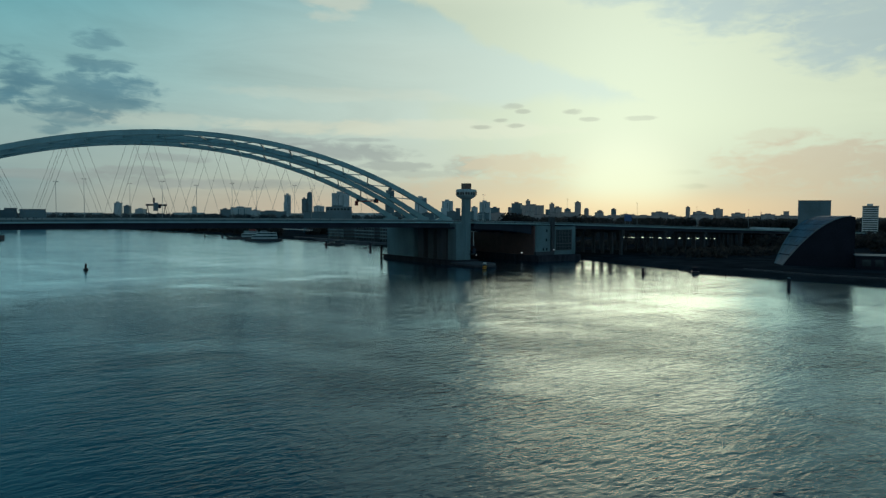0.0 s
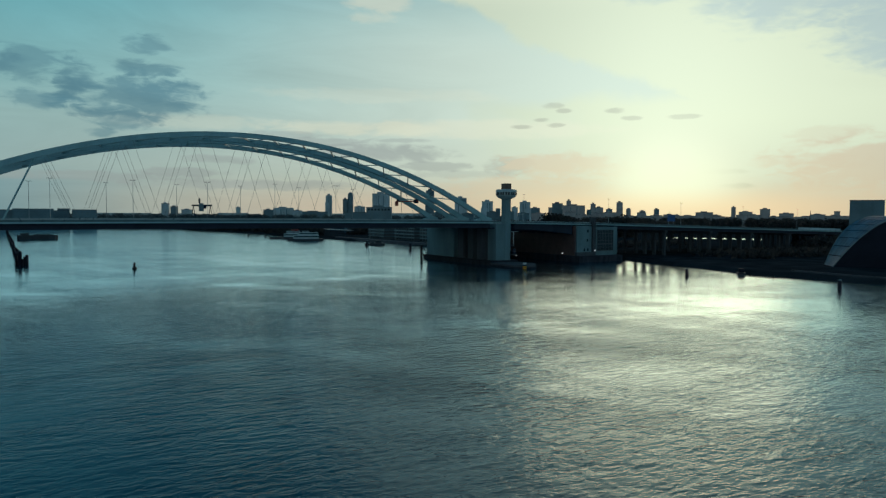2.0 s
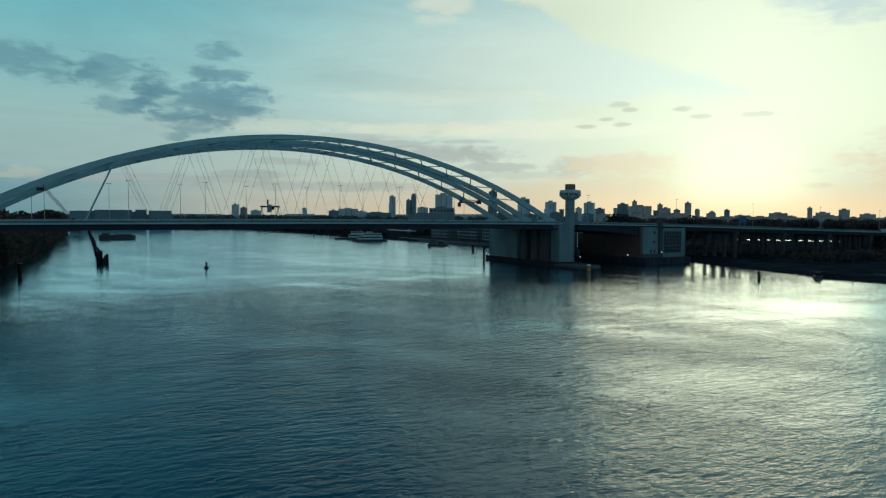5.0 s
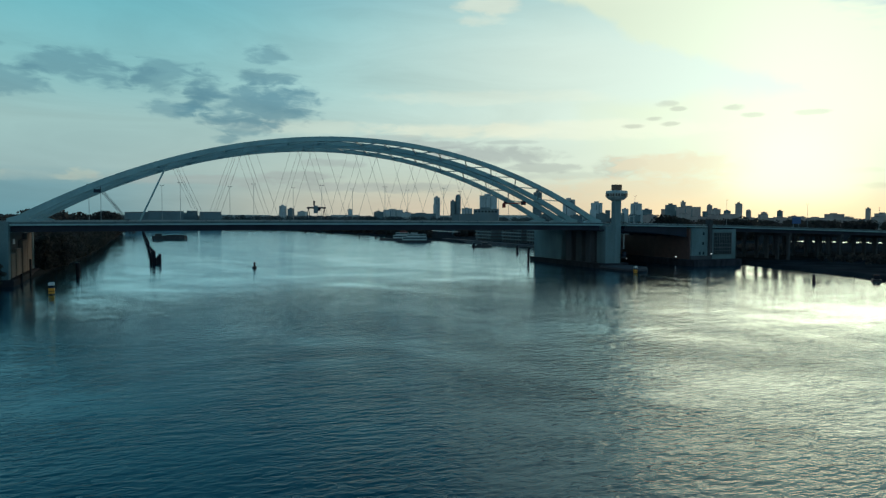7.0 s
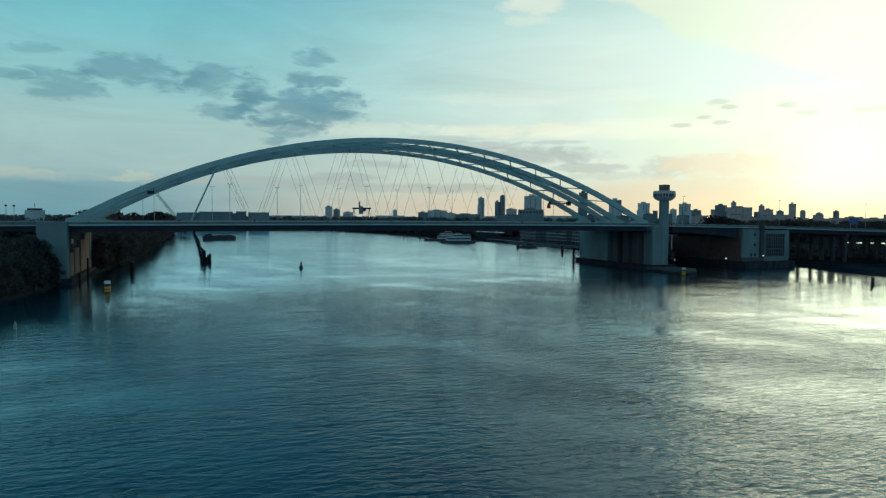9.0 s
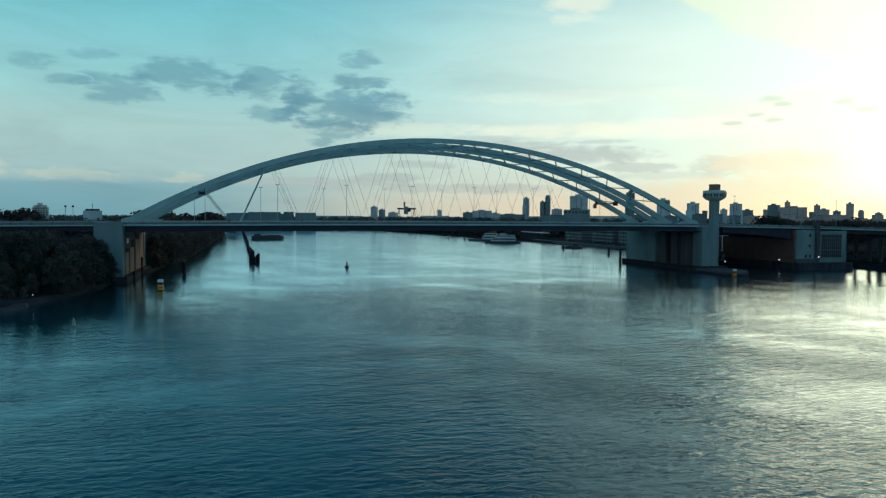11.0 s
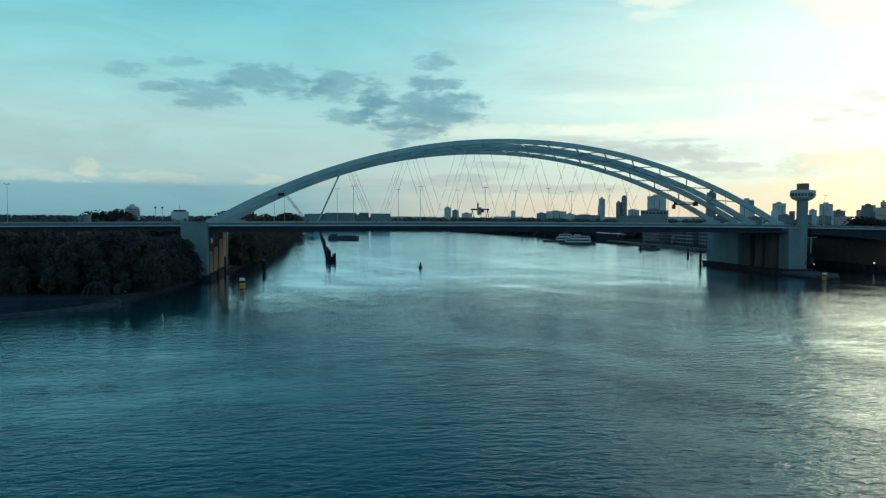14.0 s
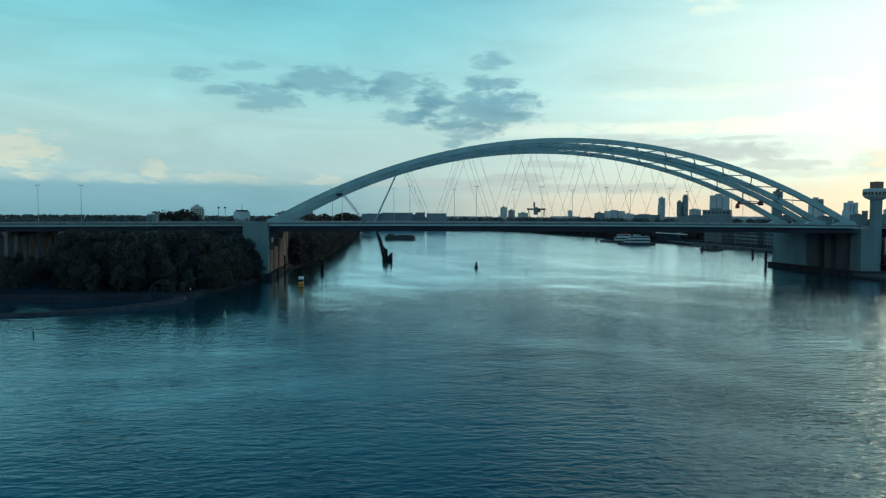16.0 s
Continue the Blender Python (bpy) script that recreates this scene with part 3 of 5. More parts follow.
def arch_rib(parent, y):
    bm = B()
    w = 0.8
    st = []
    for x in spread(LEFT_END + 1.5, RIGHT_END - 1.5, 5.0):
        top, dep = rib_top(x), rib_depth(x)
        slope = (rib_top(x + 0.5) - rib_top(x - 0.5))
        nx, nz = -slope / math.hypot(1, slope), 1 / math.hypot(1, slope)
        lx, lz = x - nx * dep * 0.93, top - nz * dep * 0.93
        st.append([(lx, y - w, lz), (lx, y + w, lz), (x, y + w, top), (x, y - w, top)])
    strip(bm, st)
    rib = part("arch_rib", bm, PAINT, parent, "grey-green steel box arch rib")
    # flange lips top and bottom
    for k, (a, b) in enumerate(((0, 1), (2, 3))):
        bm = B()
        strip(bm, [[(s[a][0], y - w - 0.12, s[a][2] - 0.09), (s[a][0], y + w + 0.12, s[a][2] - 0.09), (s[a][0], y + w + 0.12, s[a][2] + 0.09), (s[a][0], y - w - 0.12, s[a][2] + 0.09)] for s in st])
        part("flange", bm, PAINT, rib)
    for x, s in ((LEFT_END, 1), (RIGHT_END, -1)):
        bm = B()
        z = deck_z(x)
        prism(bm, [(x - s * 1.5, z - 0.4), (x + s * 12.5, z - 0.4), (x + s * 9, z + 1.8), (x + s * 2.2, rib_top(x + s * 2.2) + 0.1), (x - s * 1.5, z + 2.4)], "y", y - 0.95, y + 0.95)
        part("gusset", bm, PAINT, rib, "heavy triangular end gusset of the rib")
    return rib


def bracing(parent, ya, yb):
    """A zigzag of braces from rib to rib, mirrored about the crown."""
    low = lambda x: rib_top(x) - rib_depth(x) * 0.5
    for s in (-1, 1):
        for i in range(8):
            p, q, r = (MID + s * PANEL * i, MID + s * (PANEL * i + 12.0), MID + s * PANEL * (i + 1))
            part("brace", one_beam((p, ya + 0.8, low(p)), (q, yb - 0.8, low(q)), 0.5, 0.75), PAINT, parent)
            part("strut", one_beam((q, yb - 0.8, low(q)), (r, ya + 0.8, low(r)), 0.35, 0.5), PAINT, parent)


def hangers(parent, y):
    """Inclined hangers in a zigzag between rib and deck: the outermost is a stout strut."""
    bay = 33.7
    for s in (-1, 1):
        for k in range(4 if s < 0 else 3):
            top = MID + s * (bay * k + bay / 2)
            for foot_off in (-1, 1):
                foot = top + s * foot_off * bay / 2
                if abs(foot - MID) > 110:
                    continue
                d = 1 if foot > top else -1
                xt, xf = top + d * 2.2, foot - d * 2.2
                bm = B()
                tube(bm, (xf, y, deck_z(xf) + 0.1), (xt, y, rib_top(xt) - rib_depth(xt) * 0.8), 0.10 if k == 3 else 0.36 if (k, s, foot_off) == (2, -1, 1) else 0.06, n=6)
                h = part("hanger", bm, PAINT if (k, s, foot_off) == (2, -1, 1) else CABLE, parent)
                bm = B()
                tube(bm, (xf, y, deck_z(xf) + 0.05), (xf + (xt - xf) * 0.05, y, deck_z(xf) + 1.7), 0.22, 0.14, n=8)
                part("socket", bm, PAINT_DARK, h)


def road_bridge(ya, label):
    """One of the two arch bridges: ribs at ya and ya + 24.5."""
    yb = ya + 24.5
    top = thing("arch_bridge", label, "bridge", "twin arch bridges")
    for y in (ya, yb):
        arch_rib(top, y)
        hangers(top, y)
    bracing(top, ya, yb)
    deck_run(top, ya - 4.5, yb + 4.5, LEFT_END, RIGHT_END)
    for y in (ya - 4.3, yb + 4.3):
        parapet(top, y, LEFT_END, RIGHT_END)
    for y in (ya + 1.6, yb - 1.6):
        bm = B()
        for z in (0.45, 0.8):
            strip(bm, [[(x, y - 0.05, deck_z(x) + z - 0.14), (x, y + 0.05, deck_z(x) + z - 0.14), (x, y + 0.05, deck_z(x) + z + 0.14), (x, y - 0.05, deck_z(x) + z + 0.14)] for x in spread(LEFT_END, RIGHT_END, 10)])
        part("crash_barrier", bm, RAIL, top)
    return top


YA, YB = 344.0, 381.5
road_bridge(YA, "grey-green steel arch road bridge with zigzag hangers over the river")
road_bridge(YB, "second grey-green steel arch bridge close behind the first")

# maintenance gondola hung under the near rib, and a travelling gantry under the far pair
g = thing("maintenance_gondola", "dark maintenance gondola hung under the arch rib", "gondola")
x, zt = -19.0, rib_top(-19.0) - rib_depth(-19.0)
part("cradle", one_box(x - 1.4, x + 1.4, YA - 1.2, YA + 1.2, zt - 2.4, zt - 1.0), PAINT_DARK, g, bevel=0.1)
for dx in (-1.2, 1.2):
    part("arm", one_beam((x + dx, YA, zt - 1.0), (x + dx, YA, zt + 1.2), 0.25, 0.25), PAINT_DARK, g)
g = thing("travelling_gantry", "red-brown maintenance gantry hung across the two ribs", "gantry")
x, zt = 216.5, rib_top(216.5) - rib_depth(216.5)
part("beam", one_box(x - 0.6, x + 0.6, YB - 1.5, YB + 27.0, zt - 1.7, zt - 0.9), RED_PAINT, g, bevel=0.06)
for y in (YB, YB + 24.5):
    part("hanger_frame", one_box(x - 0.9, x + 0.9, y - 0.3, y + 0.3, zt - 0.9, zt + 1.0), PAINT_DARK, g)
part("cradle", one_box(x - 0.9, x + 0.9, YB + 25.6, YB + 27.2, zt - 4.0, zt - 1.7), RED_PAINT, g, bevel=0.06)
part("winch_box", one_box(x - 1.1, x + 1.1, YB - 0.6, YB + 1.8, zt - 2.6, zt - 0.3), PAINT_DARK, g, bevel=0.06)
part("cabinet", one_box(226.0, 228.6, YA - 0.7, YA + 0.7, rib_top(228.6) - 0.3, rib_top(227) + 1.9), SLATE, thing("rib_cabinet", "dark service cabinet standing on the arch rib", "cabinet"), bevel=0.05)

# ================= approach viaducts =================


def viaduct(name, y0, y1, x0, x1, label):
    v = thing(name, label, "viaduct", "approach viaducts")
    deck_run(v, y0, y1, x0, x1, 12.0, 0.6, 2.6, 2.5)
    for y in (y0 + 0.2, y1 - 0.2):
        parapet(v, y, x0, x1, 1.2, 8.0)
    return v


for y0 in (YA - 4.5, YB - 4.5):
    viaduct("viaduct", y0, y0 + 33.5, -620, -64.3, "concrete approach viaduct with light parapet above the trees")
    viaduct("viaduct", y0, y0 + 33.5, 347.3, 900, "long descending concrete approach viaduct on columns")


def bent(x, y0, width=33.5, columns=4, mat=CONCRETE_WARM, ground=1.5):
    """A row of columns under a cap beam."""
    b = thing("viaduct_pier", "row of tall concrete columns under a cap beam", "bridge pier", "viaduct piers", at=(x, y0, 0))
    z = deck_z(x) - 2.95
    part("cap_beam", one_box(-1.2, 1.2, 1.5, width - 1.5, z - 1.8, z), mat, b, bevel=0.1)
    for i in range(columns):
        y = 3.5 + i * (width - 7) / (columns - 1)
        part("column", one_box(-0.9, 0.9, y - 1.1, y + 1.1, ground - 2.6, z - 1.8), mat, b, bevel=0.2)
    return b


for x in (-147, -172, -222, -272, -322, -372, -422):
    for y0 in (YA - 4.5, YB - 4.5):
        bent(x, y0)
# north columns get the dark concrete in place of their shade
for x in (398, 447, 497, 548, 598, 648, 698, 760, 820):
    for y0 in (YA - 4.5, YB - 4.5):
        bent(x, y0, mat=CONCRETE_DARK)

# ================= river piers =================


def left_pier():
    p = thing("river_pier", "pale concrete river pier beside the wooded island", "bridge pier", "river piers")
    part("front_wall", one_box(-64.0, -52.2, 338.0, 343.0, -3, 26.9), CONCRETE, p, "pale concrete end wall", bevel=0.25)
    part("front_wall", one_box(-64.0, -52.2, 407.0, 412.0, -3, 26.9), CONCRETE, p, bevel=0.25)
    # recessed core: shade between the walls is put into its dark colour
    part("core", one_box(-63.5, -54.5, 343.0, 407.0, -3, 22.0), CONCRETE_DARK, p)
    # river-side panels: warm sunlight is part of their colour
    for y0, y1, top in ((347, 358, 13.0), (361, 374, 14.5), (379, 391, 18.0), (392, 407, 21.0)):
        part("wall_panel", one_box(-54.5, -52.6, y0, y1, -3, top), CONCRETE_WARM, p, "brown stained concrete wall panel tinted warm as by low sun", bevel=0.2)
    part("fender", one_box(-66.0, -50.0, 334.0, 413.0, -3, 2.6), TIMBER, p, "dark timber fender along the waterline", bevel=0.3)
    part("sign_board", one_box(-52.5, -52.3, 350.5, 355.5, 17.0, 19.2), WHITE, p)
    for y in (352, 378):
        part("fender_pile", one_tube((-49.6, y, -3), (-49.6, y, 9 if y > 360 else 4), 0.45), TIMBER, p)
    for y in (346, 366, 383, 404):
        part("bearing", one_box(-56, -53.2, y - 1, y + 1, 22.0, deck_z(-54) - 3.5), PAINT_DARK, p)


def right_pier():
    p = thing("river_pier", "massive concrete river pier with dark fender under the bridge end", "bridge pier", "river piers")
    # core and middle panels are coloured dark, as the shaded recess looks
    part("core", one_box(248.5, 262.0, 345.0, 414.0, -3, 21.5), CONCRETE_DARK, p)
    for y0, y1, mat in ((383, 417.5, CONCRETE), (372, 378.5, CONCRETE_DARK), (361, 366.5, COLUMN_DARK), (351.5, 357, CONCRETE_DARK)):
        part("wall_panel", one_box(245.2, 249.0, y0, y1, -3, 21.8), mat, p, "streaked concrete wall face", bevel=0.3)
    part("side_wall", one_box(249.0, 263.0, 414.0, 417.5, -3, 21.8), CONCRETE, p, bevel=0.2)
    part("cap", one_box(244.6, 264, 341.5, 417, 21.9, 22.7), PAINT_DARK, p)
    part("fender", one_box(243.6, 264.0, 339, 420.0, -3, 3.0), TIMBER, p, "dark timber fender along the waterline", bevel=0.3)
    part("fender_rail", one_box(243.1, 243.6, 339, 420.0, 2.2, 2.9), TIMBER, p)
    bm = B()
    prism(bm, [(243.0, 339), (263.5, 339), (263.5, 322), (254, 311), (247.5, 309), (243.0, 316)], "z", -3, 1.9)
    part("apron", bm, CONCRETE_DARK, p, "low stained concrete apron over the water", bevel=0.2)
    bm = B()
    prism(bm, [(242.6, 339.2), (263.9, 339.2), (263.9, 321.7), (254.2, 310.5), (247.3, 308.5), (242.6, 315.8)], "z", -3, 0.9)
    part("apron_fender", bm, TIMBER, p)


left_pier()
right_pier()


def control_tower(x, y):
    t = thing("control_tower", "slim concrete bridge control tower with an overhanging glazed cabin", "tower")
    part("base_wall", one_box(x - 8.6, x + 2.3, y - 2.6, y + 6, -3, 25.0), CONCRETE, t, "pale concrete wall block below the shaft", bevel=0.25)
    part("shaft", one_box(x - 2.15, x + 2.15, y - 3.0, y + 1.3, -3, 40.4), CONCRETE, t, bevel=0.35)
    y -= 0.85
    bm = B()
    lathe(bm, x, y, [(3.4, 39.9), (5.2, 40.9), (6.2, 42.0), (6.4, 44.6), (6.1, 45.5), (3.6, 45.8)], 12, 0.26)
    cabin = part("cabin", bm, CABIN, t, "twelve-sided overhanging pale cabin")
    for k in range(12):
        a = 0.26 + (k + 0.5) * math.pi / 6
        c, s = math.cos(a), math.sin(a)
        r = 6.18
        ux, uy = -s, c
        for off in (-0.75, 0.75):
            bm = B()
            cx, cy = x + c * r + ux * off, y + s * r + uy * off
            v = [bm.verts.new((cx + ux * dx + c * 0.06 * dn, cy + uy * dx + s * 0.06 * dn, z)) for dn in (-1, 1) for dx, z in ((-0.6, 42.2), (0.6, 42.2), (0.6, 43.9), (-0.6, 43.9))]
            for f in ((3, 2, 1, 0), (4, 5, 6, 7), (0, 1, 5, 4), (1, 2, 6, 5), (2, 3, 7, 6), (3, 0, 4, 7)):
                bm.faces.new([v[i] for i in f])
            part("cabin_window", bm, PANE, cabin, "dark glazed cabin window")
    part("plant_room", one_box(x - 2.2, x + 2.2, y - 2.2, y + 2.2, 45.8, 49.2), RUST, t, "brown boxy plant room on the roof", bevel=0.1)
    part("bracket", one_beam((x + 2.0, y - 2.4, 12.4), (x + 4.4, y - 2.4, 12.4), 0.3, 0.3), PAINT_DARK, t)
    part("platform", one_box(x + 2.1, x + 4.6, y - 3.2, y - 1.2, 11.2, 11.6), PAINT_DARK, t)
    part("mast_arm", one_beam((x + 2.0, y - 2.4, 20.2), (x + 7.6, y - 2.4, 20.2), 0.16, 0.16), WHITE, t)
    part("signal_mast", one_tube((x + 4.0, y - 2.4, 11.6), (x + 4.0, y - 2.4, 20.2), 0.17), WHITE, t, "slim white signal mast")
    for z in (7.0, 8.6):
        part("signal_box", one_box(x + 2.2, x + 4.2, y - 4.6, y - 3.6, z, z + 1.2), PAINT_DARK, t, bevel=0.05)
    part("ledge", one_box(x + 1.0, x + 5.0, y - 4.8, y - 1.5, 6.3, 6.6), CONCRETE_DARK, t)
    part("lamp", one_box(x + 4.2, x + 4.6, y - 4.9, y - 4.6, 5.6, 6.0), LAMP_WHITE, t, "small lit white lamp")


control_tower(256.2, 342.5)

# ================= bascule span and machine house =================


def bascule(y0, y1, label):
    b = thing("bascule_bridge", label, "bridge", "bascule spans")
    bm = B()
    strip(bm, [[(x, y0, deck_z(x) - 0.6), (x, y1, deck_z(x) - 0.6), (x, y1, deck_z(x)), (x, y0, deck_z(x))] for x in spread(262.2, 347.2, 8)])
    part("deck_slab", bm, PAINT, b)
    # these girders too carry the deck's shade in their colour
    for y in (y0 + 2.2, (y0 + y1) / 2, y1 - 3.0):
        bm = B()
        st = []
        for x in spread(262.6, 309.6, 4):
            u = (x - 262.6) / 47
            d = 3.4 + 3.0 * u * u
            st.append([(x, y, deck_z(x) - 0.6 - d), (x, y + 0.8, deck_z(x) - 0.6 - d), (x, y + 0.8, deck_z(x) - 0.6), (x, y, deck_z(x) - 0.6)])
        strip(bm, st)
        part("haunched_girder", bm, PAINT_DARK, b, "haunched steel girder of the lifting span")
    parapet(b, y0 + 0.2, 262.2, 347.2, 1.2)
    parapet(b, y1 - 0.2, 262.2, 347.2, 1.2)


bascule(YA - 4.5, YA + 29, "grey steel lifting span beside the control tower")
bascule(YB - 4.5, YB + 29, "second grey steel lifting span behind the first")


def machine_house():
    h = thing("machine_house", "concrete bascule pier house with a large grid window", "pier house")
    part("left_block", one_box(311.4, 324.2, 339.0, 410.0, -3, 23.4), CONCRETE, h, bevel=0.25)
    part("channel_face", one_box(310.4, 311.4, 340.2, 410.0, -3, 23.2), BROWN, h, "dark reddish-brown face of the lifting pit")
    part("right_block", one_box(326.6, 347.0, 338.6, 410.0, -3, 22.8), CONCRETE, h, bevel=0.25)
    part("pylon", one_box(324.2, 326.6, 337.6, 341.5, -3, 28.8), CONCRETE_DARK, h, "dark slim pylon", bevel=0.15)
    for x, z, w, d in ((320.6, 19.2, 1.3, 1.7), (320.4, 13.2, 1.3, 1.6), (317.8, 7.0, 1.2, 1.8), (320.8, 7.0, 1.2, 1.8)):
        win = part("window", one_box(x - w / 2, x + w / 2, 338.9, 339.3, z, z + d), PANE, h, "small dark window")
        part("sill", one_box(x - w / 2 - 0.15, x + w / 2 + 0.15, 338.7, 339.05, z - 0.25, z - 0.02), CONCRETE, win)
    grid = part("grid_window", one_box(328.6, 342.8, 338.4, 338.8, 7.2, 20.6), PANE, h, "tall dark window with a close grid of mullions")
    for i in range(11):
        x = 328.6 + 14.2 * i / 10
        part("mullion", one_box(x - 0.14, x + 0.14, 338.15, 338.5, 7.0, 20.8), COLUMN_DARK, grid)
    for i in range(7):
        z = 7.2 + 13.4 * i / 6
        part("transom", one_box(328.4, 343.0, 338.12, 338.47, z - (0.5 if i in (2,) else 0.14), z + 0.14), COLUMN_DARK, grid)
    part("fender", one_box(309.4, 348.2, 334.5, 412.0, -3, 4.2), TIMBER, h, "dark timber fender along the waterline", bevel=0.3)
    part("left_plinth", one_box(309.9, 324.4, 337.6, 339.2, -3, 6.4), CONCRETE_DARK, h)
    part("lamp", one_box(325.3, 325.8, 337.0, 337.6, 7.2, 7.8), LAMP_WHITE, h, "small lit white lamp")


machine_house()
solid("pit_lamp", one_box(310.0, 310.35, 351.0, 352.0, 4.9, 5.5), LAMP_WHITE, "small lit lamp on the dark channel wall", "lamp")
# brown wall added on the far side, to close the dark opening
solid("bascule_pier_wall", one_box(262.6, 309.0, 408.0, 410.5, -3, 16.0), BROWN, "dark reddish wall added behind the lifting span", "wall", bevel=0.2)

# ================= street lamps on the crossing =================


def lamp_mast(height=19.0, arms=2):
    t = thing("street_lamp", "tall slim grey twin-arm road lamp on the bridge deck", "street lamp", "bridge lamps")
    part("mast", one_tube((0, 0, 0), (0, 0, height), 0.13, 0.08, n=8), RAIL, t)
    for s in (-1, 1)[:arms]:
        part("arm", one_beam((0, 0, height - 0.1), (s * 0.7, 0, height + 0.05), 0.09, 0.09), RAIL, t)
        part("lamp_head", one_box(s * 0.75 - 0.4, s * 0.75 + 0.4, -0.18, 0.18, height, height + 0.22), PAINT_DARK, t)
    return t


first_lamp = lamp_mast()
lamp_spots = [(15.7 + 34 * k, 356.2) for k in range(-1, 7)] + [(8.4 + 34 * k, 393.7) for k in range(-1, 7)] + [(x, 356.2) for x in (-164, -144, -260, -330)] + [(x, 380.0) for x in (300, 380, 460, 540, 620)]
for i, (x, y) in enumerate(lamp_spots):
    m = pose(x, y, deck_z(x) + 0.09)
    if i == 0:
        first_lamp.matrix_basis = m
    else:
        copy_thing(first_lamp, m)

# signal gantry over the lifting span, road sign boards on the viaduct
g = thing("sign_gantry", "slim twin-leg steel gantry on the bridge deck", "gantry")
for x in (288.0, 292.0):
    part("leg", one_beam((x, 370.5, deck_z(x)), (290 + (x - 290) * 0.6, 370.5, deck_z(x) + 7), 0.3, 0.3), RAIL, g)
part("crossbar", one_beam((287.5, 370.5, deck_z(290) + 5.5), (292.5, 370.5, deck_z(290) + 5.5), 0.25, 0.25), RAIL, g)
s = thing("road_sign", "blue motorway sign board on the viaduct", "road sign")
part("board", one_box(444, 452.5, 379.4, 379.7, deck_z(448) + 4.2, deck_z(448) + 9.0), BLUE_PAINT, s, bevel=0.05)
for x in (445.5, 451):
    part("post", one_tube((x, 379.9, deck_z(x)), (x, 379.9, deck_z(x) + 8.5), 0.14), RAIL, s)

# ================= trees =================


def crown_mesh(name, seed, height, radius, cards, leaf, mat, low=0.06):
    """A crown of many small leaf clumps gathered in uneven lobes, with gaps."""
    rng = np.random.default_rng(seed)
    lobes = []
    for k in range(30):
        zf = low + (1 - low) * rng.random() ** 0.8
        spread_r = radius * math.sin(math.pi * min(0.97, 0.12 + 0.85 * (zf - low) / (1 - low))) * 0.75
        a = rng.random() * 6.283
        lobes.append((spread_r * rng.uniform(0.3, 1) * math.cos(a), spread_r * rng.uniform(0.3, 1) * math.sin(a), zf * height * 0.93, radius * rng.uniform(0.24, 0.46)))
    pick = rng.integers(0, len(lobes), cards)
    L = np.array(lobes)[pick]
    d = rng.normal(size=(cards, 3))
    d /= np.linalg.norm(d, axis=1)[:, None]
    c = L[:, :3] + d * (L[:, 3] * rng.uniform(0.2, 1.15, cards) ** 0.5)[:, None] * np.array((1, 1, 0.85))
    u = rng.normal(size=(cards, 3))
    u /= np.linalg.norm(u, axis=1)[:, None]
    v = np.cross(u, d + 0.3 * rng.normal(size=(cards, 3)))
    v /= np.linalg.norm(v, axis=1)[:, None] + 1e-9
    s = leaf * rng.uniform(0.5, 1.3, cards)[:, None]
    quad = np.stack([c - u * s, c + v * s * 0.6, c + u * s, c - v * s * 0.6], 1).reshape(-1, 3)
    me = bpy.data.meshes.new(name)
    me.from_pydata(quad.tolist(), [], np.arange(cards * 4).reshape(-1, 4).tolist())
    me.materials.append(mat)
    return me


def tree(seed, height, radius, cards, leaf, label, mat):
    t = thing("tree", label, "tree", "bank trees")
    rng = random.Random(seed)
    bm = B()
    tube(bm, (0, 0, -0.8), (0.2, 0.1, height * 0.35), radius * 0.09, radius * 0.06, n=8)
    tube(bm, (0.2, 0.1, height * 0.35), (0.1, 0, height * 0.8), radius * 0.06, radius * 0.02, n=7)
    for k in range(6):
        a, z = k * 1.05 + rng.random(), height * rng.uniform(0.22, 0.6)
        tube(bm, (0.15, 0.05, z), (math.cos(a) * radius * 0.6, math.sin(a) * radius * 0.6, z + height * 0.2), radius * 0.035, radius * 0.012, n=5)
    part("trunk", bm, BARK, t)
    ob = new("crown", crown_mesh("crown", seed, height, radius, cards, leaf, mat))
    ob.parent = t
    return t


willows = [tree(10 + i, 21, 7.5, 4200, 0.6, "dense dark green riverside tree on the island", LEAF) for i in range(4)]
rng = random.Random(4)
spots = []
for row, (y, n) in enumerate(((273, 8), (284, 10), (296, 11), (308, 12), (320, 12), (331, 12))):
    for i in range(n):
        x = -64 - (6 if y < 280 else 0) - i * 6.2 + rng.uniform(-2.5, 2.5)
        k = rng.uniform(0.82, 1.06) * (0.55 if y < 280 else 0.8 if y < 290 else 1.0) * (0.8 if i == 0 else 1.0)
        spots.append((x, y + rng.uniform(-4, 4), k))
    for i in range(13):                                    # lower scrub farther along the bank
        spots.append((-138 - i * 9 + rng.uniform(-3, 3), y + rng.uniform(-4, 4), rng.uniform(0.40, 0.60)))
for x, y, k in ((-60, 297, 0.72), (-58.5, 306, 0.62), (-58, 316, 0.5), (-62, 290, 0.7), (-67, 281, 0.6), (-60, 327, 0.85), (-57, 329, 0.6), (-54.8, 331, 0.4), (-63, 324, 0.95), (-71.5, 263.0, 0.2), (-75, 264.0, 0.16)):
    spots.append((x, y, k))
for y in range(416, 780, 9):
    edge = -45.0 + (y - 416) * 0.06 if y < 560 else -35.5
    spots.append((edge - rng.uniform(1, 4), y, rng.uniform(0.6, 1.0)))
    spots.append((-63 - rng.uniform(0, 6), y + 5, rng.uniform(0.85, 1.2)))
